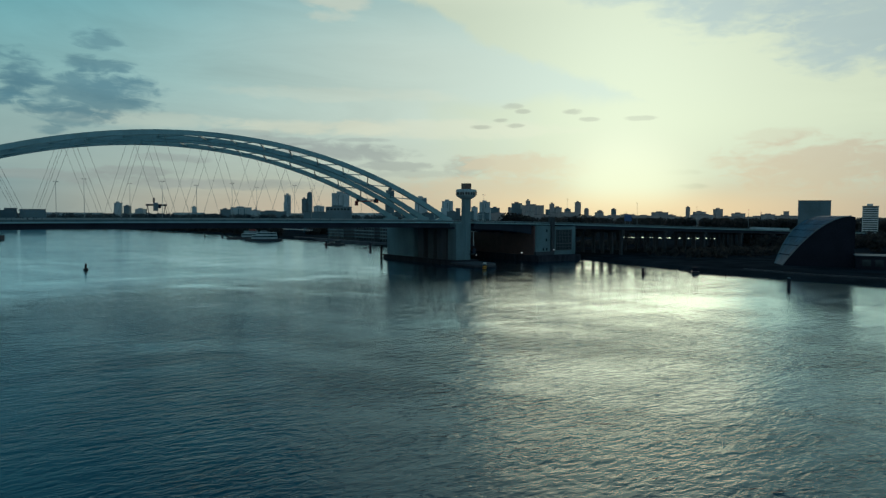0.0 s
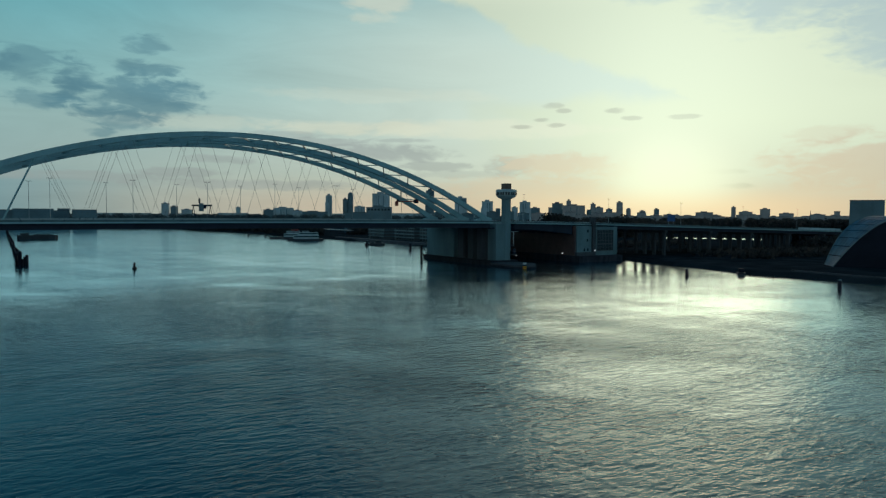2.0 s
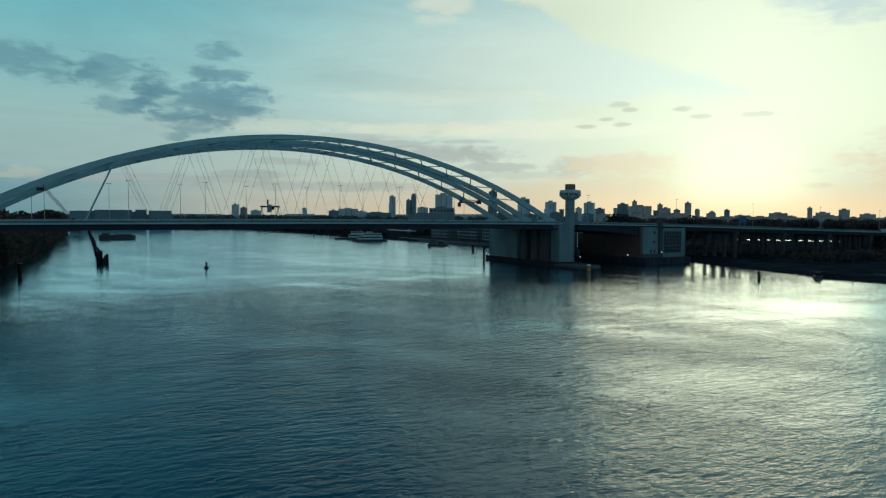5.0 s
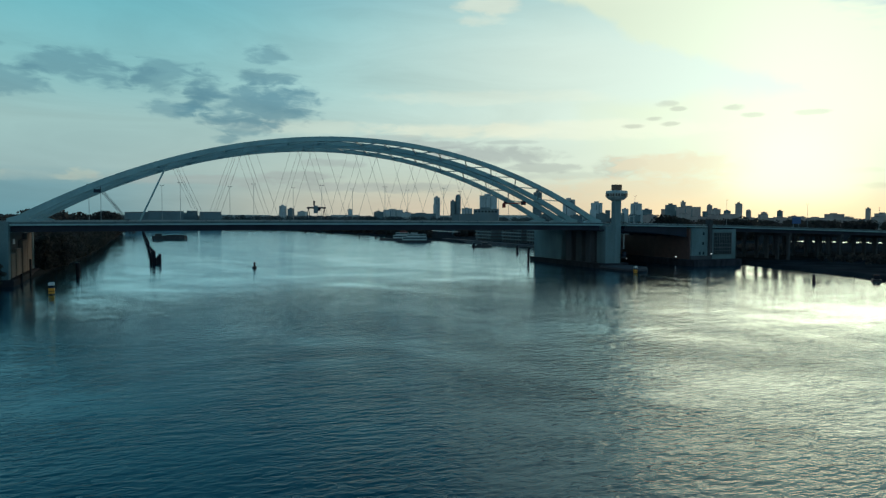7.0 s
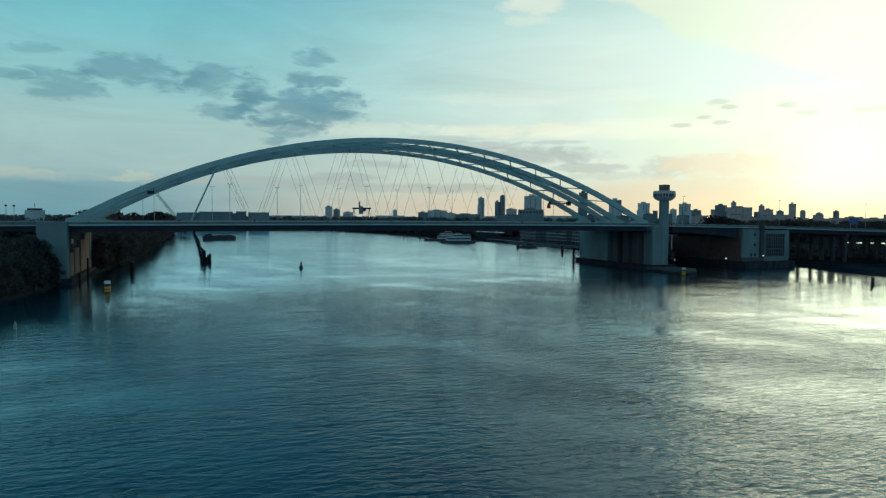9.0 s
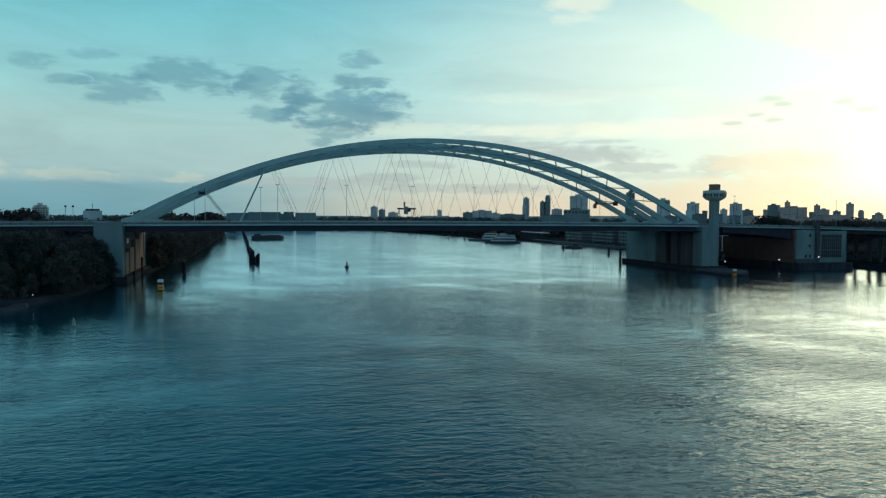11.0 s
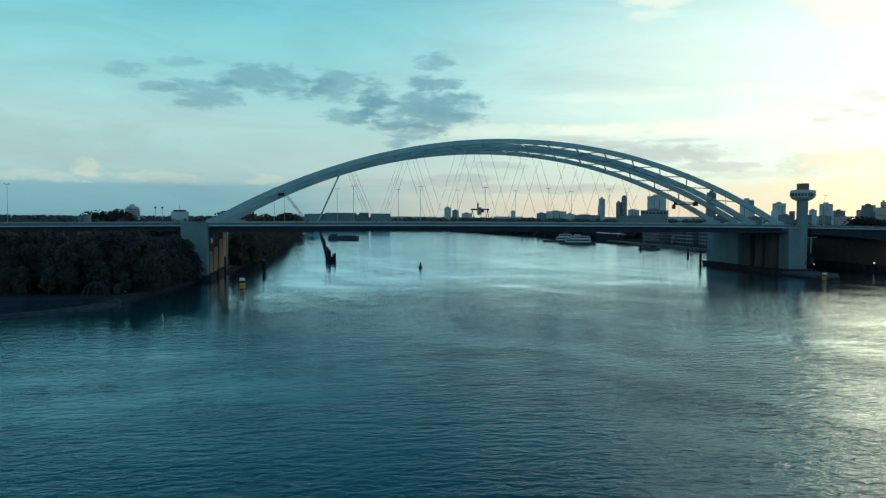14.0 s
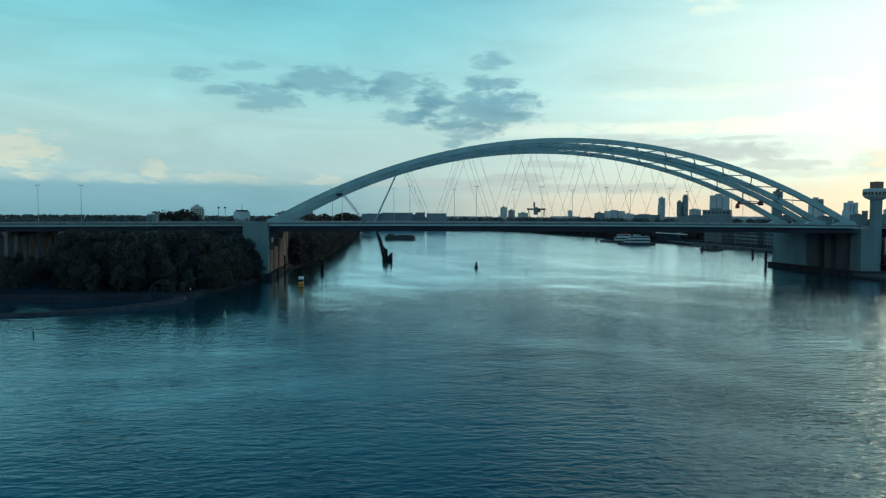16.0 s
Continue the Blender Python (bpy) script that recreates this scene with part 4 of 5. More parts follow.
for y in range(790, 1300, 22):
    spots.append((-37 - rng.uniform(0, 4), y, rng.uniform(0.9, 1.2)))
for i, (x, y, k) in enumerate(spots):
    w = willows[i % 4]
    m = pose(x, y, 1.5, 0, 0, rng.uniform(0, 360)) @ Matrix.Diagonal((k, k, k, 1))
    if i < 4:
        w.matrix_basis = m
    else:
        c = copy_thing(w, pose(0, 0, 0))
        c.matrix_basis = m


def woods(name, seed, path, height, clumps, leaf, base=1.5, depth=30.0, label="distant belt of dark trees along the horizon", low=0.62, mat=LEAF_FAR):
    """Far woods that nobody could count: a belt of leaf clumps along a line."""
    rng = np.random.default_rng(seed)
    P = np.array(path, float)
    seg = np.linalg.norm(np.diff(P, axis=0), axis=1)
    cum = np.concatenate([[0], np.cumsum(seg)])
    # crowns of many widths and heights, each a ball of leaf clumps
    crowns = max(12, int(seg.sum() * max(depth, 12) / (height * height * 0.30)))
    tc = rng.random(crowns) * seg.sum()
    ic = np.clip(np.searchsorted(cum, tc) - 1, 0, len(seg) - 1)
    fc = ((tc - cum[ic]) / seg[ic])[:, None]
    cxy = P[ic] * (1 - fc) + P[ic + 1] * fc + rng.normal(size=(crowns, 2)) * depth * 0.35
    top = base + height * rng.uniform(low, 1.0, crowns)
    rad = height * rng.uniform(0.28, 0.50, crowns)
    pick = rng.integers(0, crowns, clumps)
    d = rng.normal(size=(clumps, 3))
    d /= np.linalg.norm(d, axis=1)[:, None]
    half = (top[pick] - base) / 2
    inside = np.where(rng.random(clumps) < 0.4, rng.uniform(0.5, 0.85, clumps), 1.0)
    c = np.stack([cxy[pick, 0] + d[:, 0] * rad[pick] * inside, cxy[pick, 1] + d[:, 1] * rad[pick] * inside, base + half + d[:, 2] * half * 0.96 * inside], 1)
    u = rng.normal(size=(clumps, 3))
    u /= np.linalg.norm(u, axis=1)[:, None]
    v = np.cross(u, rng.normal(size=(clumps, 3)))
    v /= np.linalg.norm(v, axis=1)[:, None]
    s = (max(leaf, height * 0.05) * rng.uniform(0.5, 1.3, clumps) * np.where(inside < 1, 2.0, 1.0))[:, None]
    quad = np.stack([c - u * s, c + v * s * 0.7, c + u * s, c - v * s * 0.7], 1).reshape(-1, 3)
    me = bpy.data.meshes.new(name)
    me.from_pydata(quad.tolist(), [], np.arange(clumps * 4).reshape(-1, 4).tolist())
    me.materials.append(mat)
    return tagged(new(name, me), label, "woods", kind="stuff")


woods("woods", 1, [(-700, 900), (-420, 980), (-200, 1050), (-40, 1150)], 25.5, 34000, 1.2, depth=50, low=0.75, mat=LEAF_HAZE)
woods("woods", 2, [(-60, 780), (-75, 600), (-68, 470)], 33, 9000, 1.2, depth=20, label="tall dark trees on the island behind the bridge")
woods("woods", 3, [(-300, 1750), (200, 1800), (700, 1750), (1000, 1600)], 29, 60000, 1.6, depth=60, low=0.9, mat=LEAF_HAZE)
woods("woods", 4, [(620, 1000), (800, 900), (960, 760)], 22, 30000, 1.3, depth=40, low=0.8, label="dark trees behind the bridge")
woods("woods", 5, [(880, 1000), (1150, 900), (1400, 700), (1500, 450), (1500, 200)], 27, 80000, 1.5, depth=70, low=0.86)
woods("woods", 6, [(560, 328), (640, 330), (760, 300), (900, 260)], 16, 16000, 1.1, depth=40, label="dark trees below the viaduct on the north bank")
woods("woods", 7, [(620, 250), (680, 150), (700, 40)], 22, 16000, 1.2, depth=40, label="dark trees behind the glass building")
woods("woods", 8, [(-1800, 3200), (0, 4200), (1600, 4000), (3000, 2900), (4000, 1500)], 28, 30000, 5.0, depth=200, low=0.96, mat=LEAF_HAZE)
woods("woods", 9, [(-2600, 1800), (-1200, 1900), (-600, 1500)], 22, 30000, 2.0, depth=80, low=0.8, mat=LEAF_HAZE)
woods("woods", 10, [(110, 1615), (295, 1460), (338, 1080), (336, 840)], 15, 14000, 1.6, depth=16, label="dark belt of trees along the far shore")
woods("woods", 11, [(366, 450), (470, 455), (560, 462)], 6.5, 6000, 0.8, depth=24, label="dark trees under and behind the viaduct")
woods("woods", 13, [(400, 895), (440, 905), (500, 880)], 13, 6000, 1.2, depth=16, label="dark trees in front of the quayside buildings")
woods("woods", 14, [(-76, 996), (-55, 999), (-34, 1002)], 36, 8000, 1.3, depth=10, label="tall dark trees beyond the bridge foot")
woods("woods", 15, [(-141, 989), (-129, 993)], 36, 4000, 1.2, depth=8, label="clump of tall dark trees beyond the viaduct")
woods("woods", 16, [(612, 727), (624, 717), (635, 707)], 33, 5000, 1.2, depth=8, label="rounded clump of dark trees behind the lifting span")
woods("woods", 17, [(667, 676), (679, 665), (690, 653)], 32, 5000, 1.2, depth=8, label="rounded clump of dark trees behind the viaduct")
woods("woods", 12, [(420, 300), (480, 300), (520, 290)], 7, 5000, 0.8, depth=30, label="low dark scrub on the north bank")

# ================= distant buildings =================


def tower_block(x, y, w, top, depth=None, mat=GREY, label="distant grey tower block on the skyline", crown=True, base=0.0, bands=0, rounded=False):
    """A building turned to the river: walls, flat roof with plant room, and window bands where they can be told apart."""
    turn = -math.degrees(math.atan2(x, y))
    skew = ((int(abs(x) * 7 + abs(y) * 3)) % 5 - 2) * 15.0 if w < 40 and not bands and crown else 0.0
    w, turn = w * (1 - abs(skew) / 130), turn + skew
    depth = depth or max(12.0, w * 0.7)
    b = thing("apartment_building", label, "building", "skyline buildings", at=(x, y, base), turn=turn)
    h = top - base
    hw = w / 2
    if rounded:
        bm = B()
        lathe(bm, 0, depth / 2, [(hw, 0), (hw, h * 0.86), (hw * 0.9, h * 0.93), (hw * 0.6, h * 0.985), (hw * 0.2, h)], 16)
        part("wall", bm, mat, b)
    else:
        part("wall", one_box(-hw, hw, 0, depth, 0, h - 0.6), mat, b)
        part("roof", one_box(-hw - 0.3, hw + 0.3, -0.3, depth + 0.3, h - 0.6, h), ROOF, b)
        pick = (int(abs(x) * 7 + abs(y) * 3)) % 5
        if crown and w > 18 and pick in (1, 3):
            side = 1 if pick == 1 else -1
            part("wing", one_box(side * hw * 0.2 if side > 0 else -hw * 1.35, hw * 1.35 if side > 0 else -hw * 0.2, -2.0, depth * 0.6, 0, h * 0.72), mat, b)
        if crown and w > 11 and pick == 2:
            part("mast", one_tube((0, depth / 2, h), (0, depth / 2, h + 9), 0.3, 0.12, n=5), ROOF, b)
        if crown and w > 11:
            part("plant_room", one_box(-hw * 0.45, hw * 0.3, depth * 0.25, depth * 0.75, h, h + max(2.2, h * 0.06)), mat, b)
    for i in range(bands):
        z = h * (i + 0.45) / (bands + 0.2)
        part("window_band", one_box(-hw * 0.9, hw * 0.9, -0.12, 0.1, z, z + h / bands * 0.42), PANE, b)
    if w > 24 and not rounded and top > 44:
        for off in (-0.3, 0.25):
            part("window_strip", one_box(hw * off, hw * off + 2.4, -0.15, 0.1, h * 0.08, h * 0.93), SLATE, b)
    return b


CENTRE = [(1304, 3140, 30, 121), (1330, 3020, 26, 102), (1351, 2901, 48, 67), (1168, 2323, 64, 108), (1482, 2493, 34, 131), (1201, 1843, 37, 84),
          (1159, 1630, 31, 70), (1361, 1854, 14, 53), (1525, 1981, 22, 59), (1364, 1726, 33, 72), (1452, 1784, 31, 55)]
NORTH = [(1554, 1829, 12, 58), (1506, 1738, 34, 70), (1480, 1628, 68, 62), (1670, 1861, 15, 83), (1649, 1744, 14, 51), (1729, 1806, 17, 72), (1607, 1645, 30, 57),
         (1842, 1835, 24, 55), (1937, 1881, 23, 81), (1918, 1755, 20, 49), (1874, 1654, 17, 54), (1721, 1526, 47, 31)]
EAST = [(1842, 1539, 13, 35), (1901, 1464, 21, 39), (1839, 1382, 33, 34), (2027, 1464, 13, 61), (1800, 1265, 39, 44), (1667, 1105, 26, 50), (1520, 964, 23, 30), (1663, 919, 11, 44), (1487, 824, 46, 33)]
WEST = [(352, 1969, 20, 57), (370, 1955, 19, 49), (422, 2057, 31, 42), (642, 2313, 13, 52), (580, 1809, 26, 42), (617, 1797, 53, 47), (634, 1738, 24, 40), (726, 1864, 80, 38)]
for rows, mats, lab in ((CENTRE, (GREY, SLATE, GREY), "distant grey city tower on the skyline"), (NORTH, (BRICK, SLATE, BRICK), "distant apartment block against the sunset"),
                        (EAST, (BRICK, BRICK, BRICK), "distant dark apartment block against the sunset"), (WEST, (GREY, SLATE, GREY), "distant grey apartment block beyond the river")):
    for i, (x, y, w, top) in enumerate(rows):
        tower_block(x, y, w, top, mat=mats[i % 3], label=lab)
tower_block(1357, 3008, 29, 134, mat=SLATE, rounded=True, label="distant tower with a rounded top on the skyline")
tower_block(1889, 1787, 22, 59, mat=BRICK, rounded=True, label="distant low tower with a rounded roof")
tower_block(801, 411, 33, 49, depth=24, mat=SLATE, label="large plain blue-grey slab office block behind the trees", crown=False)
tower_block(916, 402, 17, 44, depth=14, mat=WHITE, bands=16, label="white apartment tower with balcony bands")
w = thing("apartment_building", "white stepped apartment block above the trees", "building", "skyline buildings", at=(-267, 1067, 0), turn=14)
for x0, x1, top in ((-10, 10, 40), (-8, 8, 43), (-4, 3, 46)):
    part("storey_block", one_box(x0, x1, 0, 14, 0, top), WHITE, w)
for i in range(4):
    for k in range(6):
        part("window", one_box(-9 + k * 3.1, -7.2 + k * 3.1, -0.12, 0.1, 29 + i * 2.9, 30.6 + i * 2.9), PANE, w)
for x, y, h in ((-238, 1075, 43), (-229, 1077, 43)):
    t = thing("light_mast", "short floodlight mast with a dark head", "mast", "floodlight masts", at=(x, y, 0))
    part("pole", one_tube((0, 0, 0), (0, 0, h - 2), 0.35), RAIL, t)
    part("head", one_box(-1.3, 1.3, -0.4, 0.4, h - 2.4, h), PAINT_DARK, t)
f = thing("factory_roof", "grey flat factory roof with vents and a mast", "building", at=(-205, 1080, 0), turn=11)
part("hall", one_box(-12, 12, 0, 20, 0, 36), GREY, f)
part("vent_deck", one_box(-9, 9, 4, 14, 36, 38.5), PAINT_DARK, f)
part("mast", one_tube((0, 8, 38.5), (0, 8, 46), 0.3), PAINT_DARK, f)
k = thing("storage_tank", "small pale storage tanks behind the viaduct", "tank", at=(-291, 936, 0), turn=18)
for x, r, top in ((-4.5, 3, 29.5), (3, 4.5, 31.2)):
    part("tank", one_tube((x, 0, 0), (x, 0, top), r, n=16), CONCRETE, k)
woods("woods", 13, [(-312, 1030), (-286, 1040), (-272, 1045)], 38, 3500, 1.3, depth=14, label="clump of tall dark trees before the white block")
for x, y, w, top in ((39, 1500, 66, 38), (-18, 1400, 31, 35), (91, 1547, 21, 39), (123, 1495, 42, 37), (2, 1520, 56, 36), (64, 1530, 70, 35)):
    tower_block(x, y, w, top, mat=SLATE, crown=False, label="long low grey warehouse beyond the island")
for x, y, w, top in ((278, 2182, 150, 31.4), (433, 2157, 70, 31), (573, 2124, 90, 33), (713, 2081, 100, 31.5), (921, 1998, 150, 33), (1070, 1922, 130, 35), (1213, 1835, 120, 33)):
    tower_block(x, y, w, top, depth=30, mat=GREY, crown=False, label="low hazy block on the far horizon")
hall = tower_block(492, 985, 40, 42, depth=24, mat=SLATE, label="broad pale building with a dark top row of windows")
for k in range(7):
    part("top_window", one_box(-18 + k * 5.2, -14.6 + k * 5.2, -0.15, 0.1, 36.5, 39.5), PANE, hall)
tower_block(474, 1000, 62, 34, depth=24, mat=SLATE, label="long low pale quayside building", crown=False)
t = thing("church", "slender dark church spire on the horizon", "church", at=(1721, 1020, 0))
bm = B()
lathe(bm, 0, 0, [(3, 0), (3, 26), (1.6, 30), (0.2, 46)], 8)
part("spire", bm, ROOF, t)

rng = random.Random(8)
for k in range(26):                                        # low roofs between the towers
    a, r = radians(31.5 + k * 1.15 + rng.uniform(-0.3, 0.3)), rng.uniform(1900, 2100)
    tower_block(r * math.sin(a), r * math.cos(a), rng.uniform(24, 52), rng.uniform(30, 41), mat=BRICK if a > 0.68 else SLATE, label="distant low apartment block on the skyline")

# shipyard gantry crane
c = thing("gantry_crane", "dark shipyard gantry crane with a hanging block", "crane", at=(288, 1268, 0), turn=-12.8)
for x in (-14, 14):
    for k in (-1, 1):
        part("leg", one_beam((x + k * 6.5, 0, 1), (x, 0, 44), 1.0, 1.0), PAINT_DARK, c)
    part("tie", one_beam((x - 3.4, 0, 24), (x + 3.4, 0, 24), 0.6, 0.6), PAINT_DARK, c)
part("bridge_beam", one_box(-17, 17, -1.5, 1.5, 43.0, 46.0), PAINT_DARK, c)
part("hanging_block", one_box(-5.0, 3.0, -3, 3, 34.5, 48.5), SLATE, c, bevel=0.3)
part("trolley", one_box(3.0, 7.5, -2, 2, 39.0, 43.0), PAINT_DARK, c, bevel=0.2)
part("mast", one_box(-5.5, -2.5, -1.5, 1.5, 48.5, 57.0), PAINT_DARK, c)

# ================= glass-roofed building on the north bank =================


def glass_hall():
    """A quarter-round glass roof rising from the ground to a tall end, with a dark gable wall."""
    h = thing("glass_hall", "office hall with a great curved glass roof sloping to the ground", "building", at=(394.8, 220, 1.8), turn=-61.5)
    R, Hh, back = 34.0, 28.8, 17.0
    sh = -15.0                                             # the axis runs away to the left
    arc = [(R * k / 8, Hh * (1 - (1 - k / 8) ** 1.8)) for k in range(9)]
    bm = B()
    lo = [bm.verts.new((u, 0, v)) for u, v in arc] + [bm.verts.new((R + 2, 0, Hh - 0.5)), bm.verts.new((R + 2, 0, 0))]
    lean = lambda v: sh * (0.3 + 0.7 * v / Hh)
    hi = [bm.verts.new((p.co.x + lean(p.co.z), back, p.co.z)) for p in lo]
    bm.faces.new(lo)
    bm.faces.new(hi[::-1])
    n = len(lo)
    for k in range(8, n):
        bm.faces.new((lo[k], lo[(k + 1) % n], hi[(k + 1) % n], hi[k]))
    part("gable_wall", bm, DARK_WALL, h, "dark end wall below the curved roof")
    for k in range(8):
        (u0, v0), (u1, v1) = arc[k], arc[k + 1]
        for j in range(6):
            f0, f1 = (j + 0.03) / 6, (j + 0.97) / 6
            g0, g1 = 0.04, 0.96
            q = []
            for f, gq in ((f0, g0), (f1, g0), (f1, g1), (f0, g1)):
                u, v = u0 + (u1 - u0) * gq, v0 + (v1 - v0) * gq
                q.append((u + lean(v) * f, back * f, v))
            d = Vector((-(v1 - v0), 0, u1 - u0)).normalized()
            bm = B()
            lo4 = [bm.verts.new(p) for p in q]
            hi4 = [bm.verts.new(Vector(p) + d * 0.25) for p in q]
            bm.faces.new(lo4[::-1])
            bm.faces.new(hi4)
            for e in range(4):
                bm.faces.new((lo4[e], lo4[(e + 1) % 4], hi4[(e + 1) % 4], hi4[e]))
            part("roof_pane", bm, GLASS_ROOF, h)
    for f in (0, 1):
        bm = B()
        for k in range(8):
            a, b = arc[k], arc[k + 1]
            beam(bm, (a[0] + lean(a[1]) * f, back * f, a[1] + 0.3), (b[0] + lean(b[1]) * f, back * f, b[1] + 0.3), 0.5, 0.5)
        part("edge_rib", bm, CONCRETE, h, "grey curved edge rib")


glass_hall()
low = thing("office_wing", "long low dark office wing with a pale roof edge", "building", at=(402, 190, 1.8), turn=-61.5)
part("wall", one_box(6, 95, -6, 16, 0, 7.4), DARK_WALL, low)
part("roof_edge", one_box(5.5, 95.5, -6.5, 16.5, 7.45, 7.7), CONCRETE, low)
for i in range(14):
    part("window", one_box(9 + i * 6, 13 + i * 6, -6.15, -5.9, 2, 5.5), PANE, low)
    
# quay edge along the north bank
for a, b in (((345, 140), (338, 178)), ((338, 178), (343, 212))):
    solid("quay_wall", one_beam((a[0], a[1], 2.2), (b[0], b[1], 2.2), 1.0, 1.2), CONCRETE_DARK, "low dark concrete quay edge", "wall", "quay walls", bevel=0.1)

# pale barrier panels along the descending viaduct
nb = thing("noise_barrier", "pale translucent barrier panels along the viaduct edge", "barrier")
for k in range(8):
    x = 556 + k * 7.9
    part("panel", one_box(x, x + 7.6, 339.3, 339.42, deck_z(x) + 0.2, deck_z(x) + 2.3), PALE, nb)
    part("post", one_box(x - 0.2, x + 0.05, 339.2, 339.5, deck_z(x) - 0.6, deck_z(x) + 2.5), RAIL, nb)

# a harbour basin glinting beyond the viaduct
bm = B()
lo_az, hi_az = radians(49.4), radians(56.2)
arc = [(lo_az + (hi_az - lo_az) * k / 8) for k in range(9)]
prism(bm, [(935 * math.sin(a), 935 * math.cos(a)) for a in arc] + [(972 * math.sin(a), 972 * math.cos(a)) for a in arc[::-1]], "z", 1.5, 2.08)
solid("water_basin", bm, WATER, "pale harbour water beyond the viaduct at dusk", "water", kind="structure")

for k in range(11):
    a = radians(49.1 + k * 0.68)
    w = copy_thing(willows[k % 4], pose(0, 0, 0))
    w.matrix_basis = pose(920 * math.sin(a), 920 * math.cos(a), 1.6, 0, 0, 47 * k) @ Matrix.Diagonal((0.62, 0.62, 0.36, 1))

# ================= offices on the far quay under the bridge =================


def quay_office(y0, y1, x, floors, label):
    b = thing("quay_office", label, "building", "quay offices", at=(x, y0, 2.0))
    n = y1 - y0
    part("wall", one_box(0, 22, 0, n, 0, floors * 3.6 + 0.8), COLUMN_DARK, b)
    for i in range(floors):
        part("floor_band", one_box(-0.8, 22.8, -0.8, n + 0.8, i * 3.6 + 2.7, i * 3.6 + 3.7), CONCRETE, b, "grey balcony band")
        for k in range(int(n / 6)):
            part("window", one_box(-0.14, 0.1, 1 + k * 6, 5 + k * 6, i * 3.6 + 0.3, i * 3.6 + 2.3), PANE, b)


quay_office(600, 648, 372, 5, "dark office block with pale balcony bands on the far quay")
quay_office(660, 705, 372, 5, "dark office block with pale balcony bands on the far quay")
quay_office(720, 760, 366, 4, "dark banded quayside office block")
solid("quay_wall", one_box(339.0, 346.0, 560, 800, -3, 3.0), CONCRETE_DARK, "dark quay wall of the far shore", "wall", "quay walls", bevel=0.2)

can = thing("quay_canopy", "long thin white canopy roof over the far quay", "canopy", at=(350, 775, 2.0))
part("roof", one_box(-2.5, 2.5, 0, 112, 8.9, 9.4), WHITE, can)
for k in range(8):
    part("post", one_box(-0.15, 0.15, 2 + k * 15.4, 2.3 + k * 15.4, 0, 8.9), PAINT_DARK, can)

# ================= boats, piles and buoys =================


def hull(bm, length, beam_w, z0, z1, bow=0.25):
    h = length / 2
    pts = [(-h, -beam_w / 2), (h * (1 - bow * 2), -beam_w / 2), (h * (1 - bow * 0.7), -beam_w * 0.32), (h, 0), (h * (1 - bow * 0.7), beam_w * 0.32), (h * (1 - bow * 2), beam_w / 2), (-h, beam_w / 2)]
    prism(bm, pts, "z", z0, z1)


def ship(name, x, y, turn, length, label, deckhouse, mat=HULL, high=2.4):
    s = thing(name, label, "ship", at=(x, y, 0), turn=turn)
    bm = B()
    hull(bm, length, length * 0.16 + 2, -0.6, high)
    part("hull", bm, mat, s, bevel=0.1)
    for a, b, h0, h1, m in deckhouse:
        w = length * 0.06 + 0.7
        dh = part("deckhouse", one_box(a, b, -w, w, h0, h1), m, s, bevel=0.1)
        part("window_band", one_box(a + 0.4, b - 0.4, -w - 0.06, w + 0.06, h0 + (h1 - h0) * 0.45, h0 + (h1 - h0) * 0.8), PANE, dh)
    return s


ship("passenger_ship", 291, 828, 158, 46, "white two-deck passenger ship moored off the far quay", [(-15, 6, 2.4, 6.4, CABIN), (-13, 3, 6.4, 9.6, CABIN), (-11, -3, 9.6, 11.6, RED_PAINT)])
ship("passenger_ship", 285, 757, 166, 40, "white moored ship with a tall two-deck superstructure", [(-15, 13, 2.4, 6.4, CABIN), (-14, 8, 6.4, 9.6, CABIN), (-4, 3, 9.6, 11.2, CABIN)])
ship("barge", 28, 917, 5, 40, "long dark cargo barge moored at the guide wall", [(-17, -9, 5.0, 7.4, HULL), (-4, 15, 5.0, 5.9, HULL)], high=5.0)
ship("work_boat", 305, 620, 160, 20, "small dark work boat with a low wheelhouse", [(-6, 0, 2.0, 4.6, HULL), (1, 5, 2, 3, HULL)], high=2.0)
ship("house_boat", 322, 227, 40, 11, "small dark moored boat with a blue canopy by the north bank", [(-4, 2, 1.4, 3.2, DARK_WALL)], high=1.2)


def pile(x, y, top, r=0.9, label="dark round mooring pile standing in the river", cap=True):
    p = thing("mooring_pile", label, "mooring pile", "mooring piles", at=(x, y, 0))
    part("shaft", one_tube((0, 0, -3), (0, 0, top), r, r * 0.95, n=10), TIMBER, p)
    if cap:
        part("cap", one_tube((0, 0, top), (0, 0, top + 0.4), r * 1.05, r * 0.5, n=10), CONCRETE, p, "small grey cap")


for x, y, z, r in ((-30.2, 382.4, 6.5, 1.0), (288.3, 233.7, 3.7, 0.75), (289.2, 158.1, 4.1, 0.75), (234.6, 406.5, 10.0, 0.8), (285.1, 512.5, 6.5, 1.0), (286.0, 598.4, 5.5, 0.9), (262, 900, 4, 0.9), (278, 880, 4, 0.9)):
    pile(x, y, z, r)
for x, y in ((319, 262), (325.5, 241), (316, 205)):
    pile(x, y, 1.6, 0.2, "thin wooden stake near the bank", False)

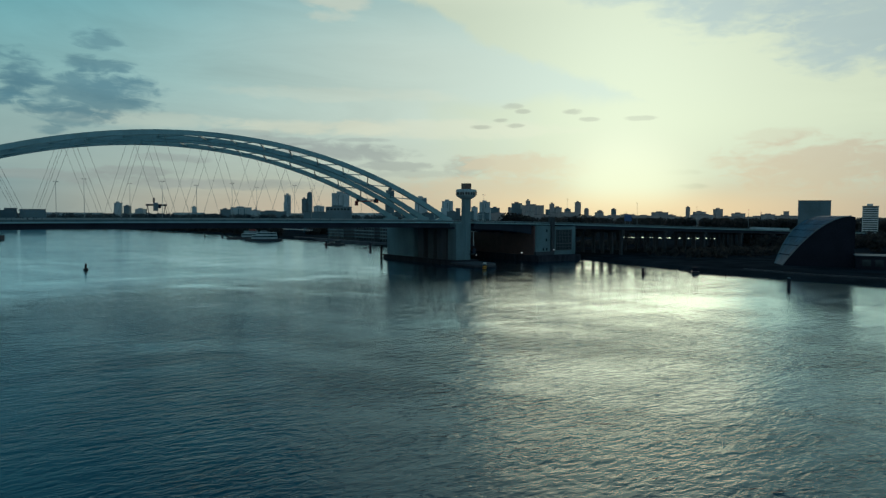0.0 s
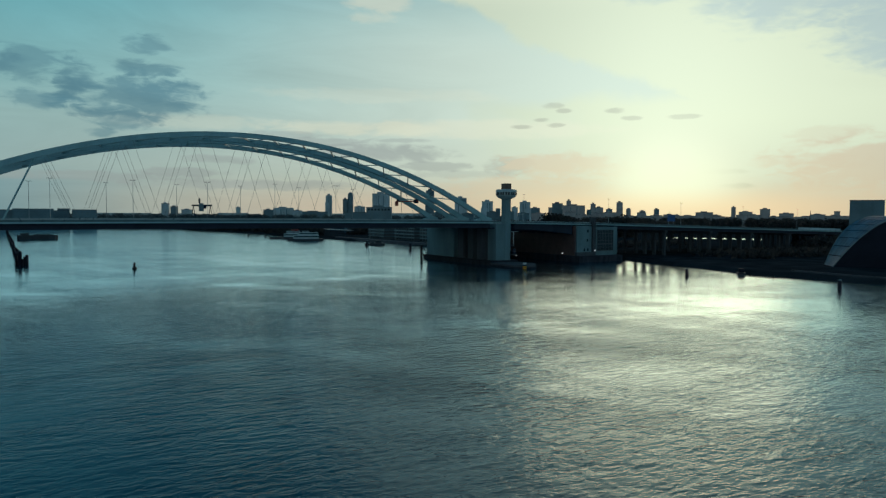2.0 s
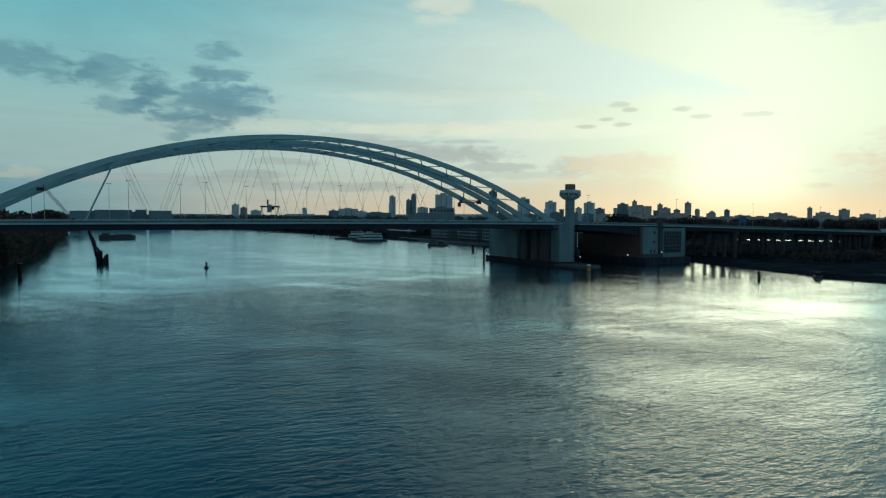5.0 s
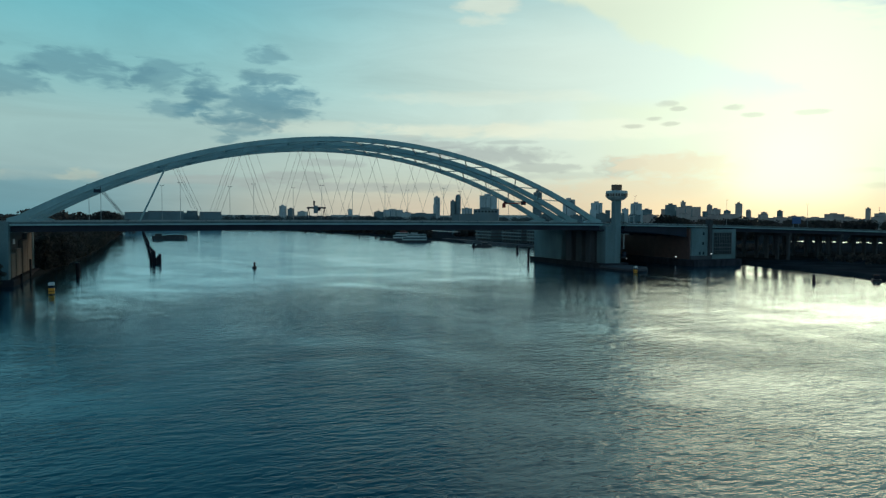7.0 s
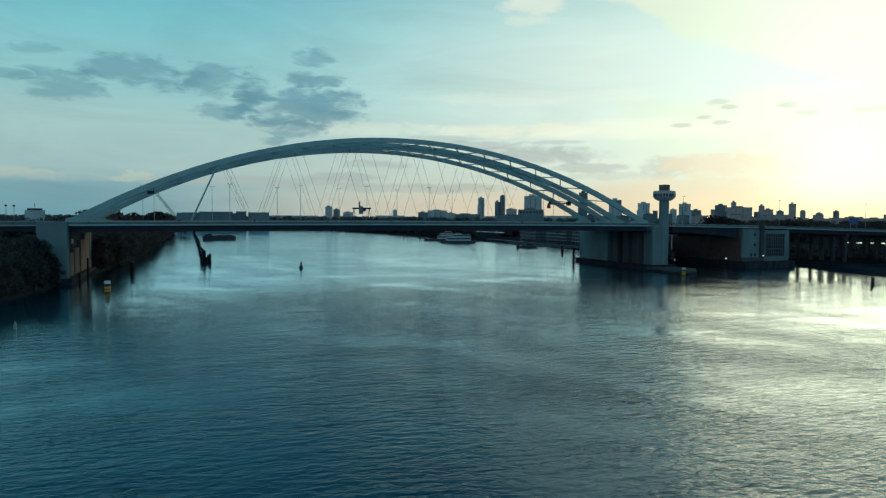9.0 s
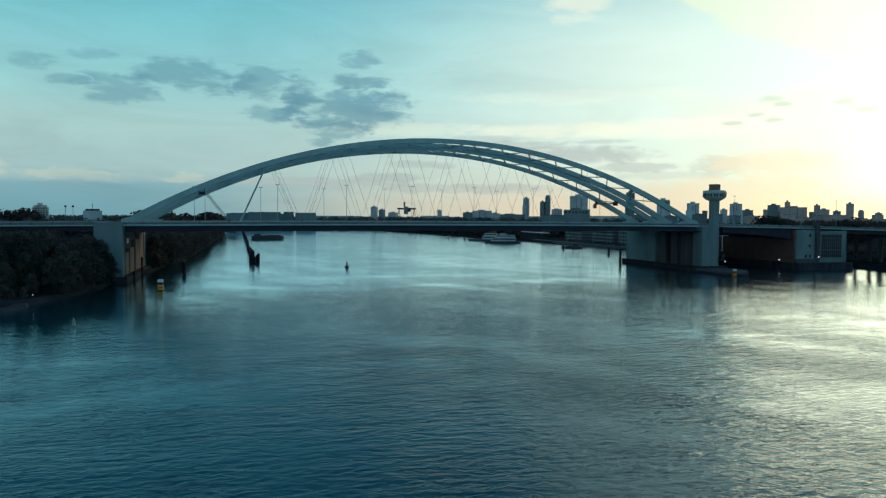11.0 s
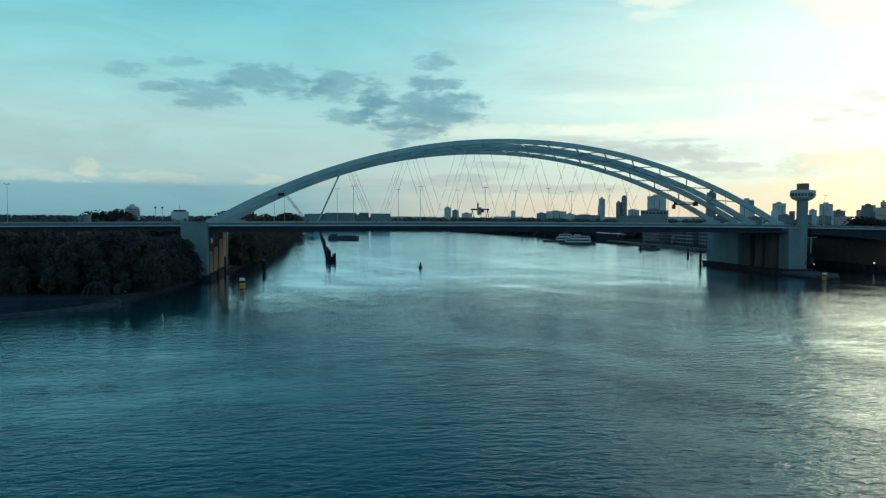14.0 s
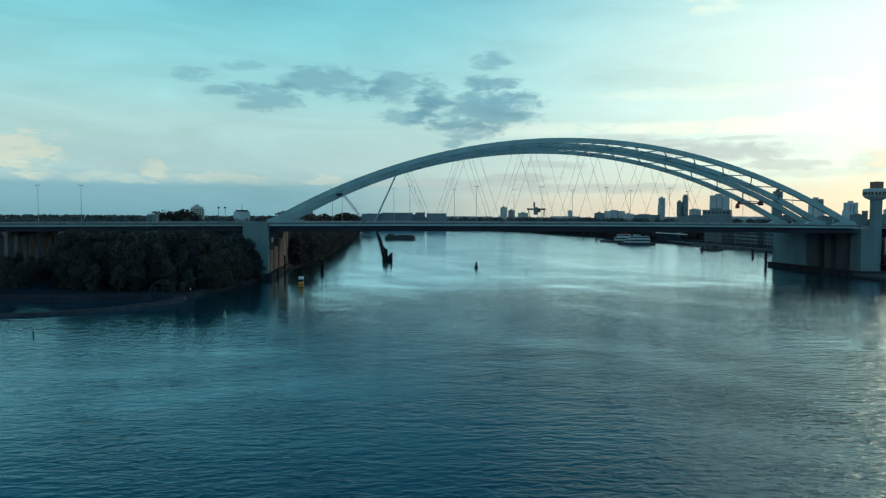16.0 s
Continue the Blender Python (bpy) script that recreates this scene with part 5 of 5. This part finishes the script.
wall = thing("guide_wall", "long dark timber guide wall of stout piles in the river", "guide wall")
part("walkway", one_beam((4.6, 482, 3.6), (-3.4, 1296, 3.6), 1.5, 0.5), TIMBER, wall)
part("waling", one_beam((5.6, 482, 1.6), (-2.4, 1296, 1.6), 0.5, 1.0), TIMBER, wall)
rng = random.Random(21)
me = finish(one_tube((0, 0, -6), (0, 0, 4.4), 0.85, 0.75, n=9), "pile", TIMBER)
for i in range(52):
    f = (i / 51) ** 1.35
    ob = new("pile", me)
    ob.parent = wall
    ob.location = (4.8 - 8.2 * f + rng.uniform(-0.7, 0.7), 474 + 822 * f, rng.uniform(-0.6, 1.3))
for dx, dy, dz in ((-1.6, 0, 1.5), (0.4, -1.4, 3.6), (2.6, 0.6, 0.4), (-0.4, 2.4, 3.0), (3.6, -4.0, 1.6), (1.2, -5.4, -0.6), (-0.8, 8.0, 2.2)):
    ob = new("pile", me)
    ob.parent = wall
    ob.location = (4.8 + dx, 470 + dy, dz)


def buoy(x, y, kind):
    lab = {"dark": "dark pillar buoy afloat in mid-river", "green": "green spar buoy leaning slightly in the water", "yellow": "yellow and white marker post with a box lantern", "post": "short dark post in the shallows"}[kind]
    b = thing("buoy", lab, "buoy", "river marks", at=(x, y, 0))
    if kind == "dark":
        bm = B()
        lathe(bm, 0, 0, [(0.9, -0.6), (1.6, 0.1), (1.6, 0.9), (0.7, 1.5), (0.55, 3.0), (0.9, 3.1), (0.5, 4.2), (0.1, 4.6)], 12)
        part("float", bm, HULL, b)
    elif kind == "green":
        bm = B()
        lathe(bm, 0, 0, [(0.5, -0.6), (0.62, 0.1), (0.5, 1.6), (0.2, 2.5), (0.12, 3.0)], 10)
        part("spar", bm, GREEN_PAINT, b)
    elif kind == "post":
        part("post", one_tube((0, 0, -1), (0, 0, 1.3), 0.18), TIMBER, b)
    else:
        part("post", one_tube((0, 0, -2), (0, 0, 0.6), 0.7), TIMBER, b)
        part("yellow_box", one_box(-1.25, 1.25, -1.1, 1.1, 0.4, 3.0), YELLOW, b, bevel=0.1)
        part("band", one_box(-1.29, 1.29, -1.14, 1.14, 1.5, 1.8), TIMBER, b)
        part("cage", one_box(-0.9, 0.9, -0.8, 0.8, 3.0, 4.2), PAINT_DARK, b)
        part("white_board", one_box(-1.25, 1.25, -0.9, 0.9, 4.2, 5.6), WHITE, b, bevel=0.1)
    k = {"dark": 0.78, "green": 0.75, "yellow": 0.82, "post": 0.9}[kind]
    k = 0.68 if x > 200 else k
    b.scale = (k, k, k)
    return b


buoy(57.4, 410, "dark")
buoy(-44.9, 209.5, "green")
buoy(-32.4, 297.7, "yellow")
buoy(242.3, 305.6, "yellow")
buoy(-84.5, 179.8, "post")

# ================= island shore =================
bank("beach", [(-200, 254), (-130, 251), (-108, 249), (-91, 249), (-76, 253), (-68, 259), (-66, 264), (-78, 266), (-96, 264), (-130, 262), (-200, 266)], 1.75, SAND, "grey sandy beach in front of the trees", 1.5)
d = thing("dome_frame", "open arched frame of thin dark poles on the beach", "frame", at=(-78, 261.5, 1.7))
for k in range(5):
    a = k * math.pi / 5
    bm = B()
    pts = [Vector((4.6 * math.cos(u) * math.cos(a), 4.6 * math.cos(u) * math.sin(a), 4.9 * math.sin(u))) for u in (j * math.pi / 14 for j in range(15))]
    for p, q in zip(pts, pts[1:]):
        tube(bm, p, q, 0.055, n=5)
    part("arched_pole", bm, CONCRETE_DARK, d)
for z in (2.0, 3.9):
    r = 4.6 * math.cos(math.asin(z / 4.9))
    bm = B()
    for k in range(12):
        tube(bm, (r * math.cos(k * math.pi / 6), r * math.sin(k * math.pi / 6), z), (r * math.cos((k + 1) * math.pi / 6), r * math.sin((k + 1) * math.pi / 6), z), 0.045, n=5)
    part("ring_pole", bm, CONCRETE_DARK, d)
for x, y in ((-70.5, 264), (-69, 264.5)):
    l = thing("path_lamp", "small lit white lamp on a short post", "lamp", "path lamps", at=(x, y, 1.6))
    part("post", one_tube((0, 0, -0.3), (0, 0, 1.2), 0.08), TIMBER, l)
    part("globe", one_box(-0.1, 0.1, -0.1, 0.1, 1.2, 1.42), LAMP_WHITE, l, bevel=0.05)
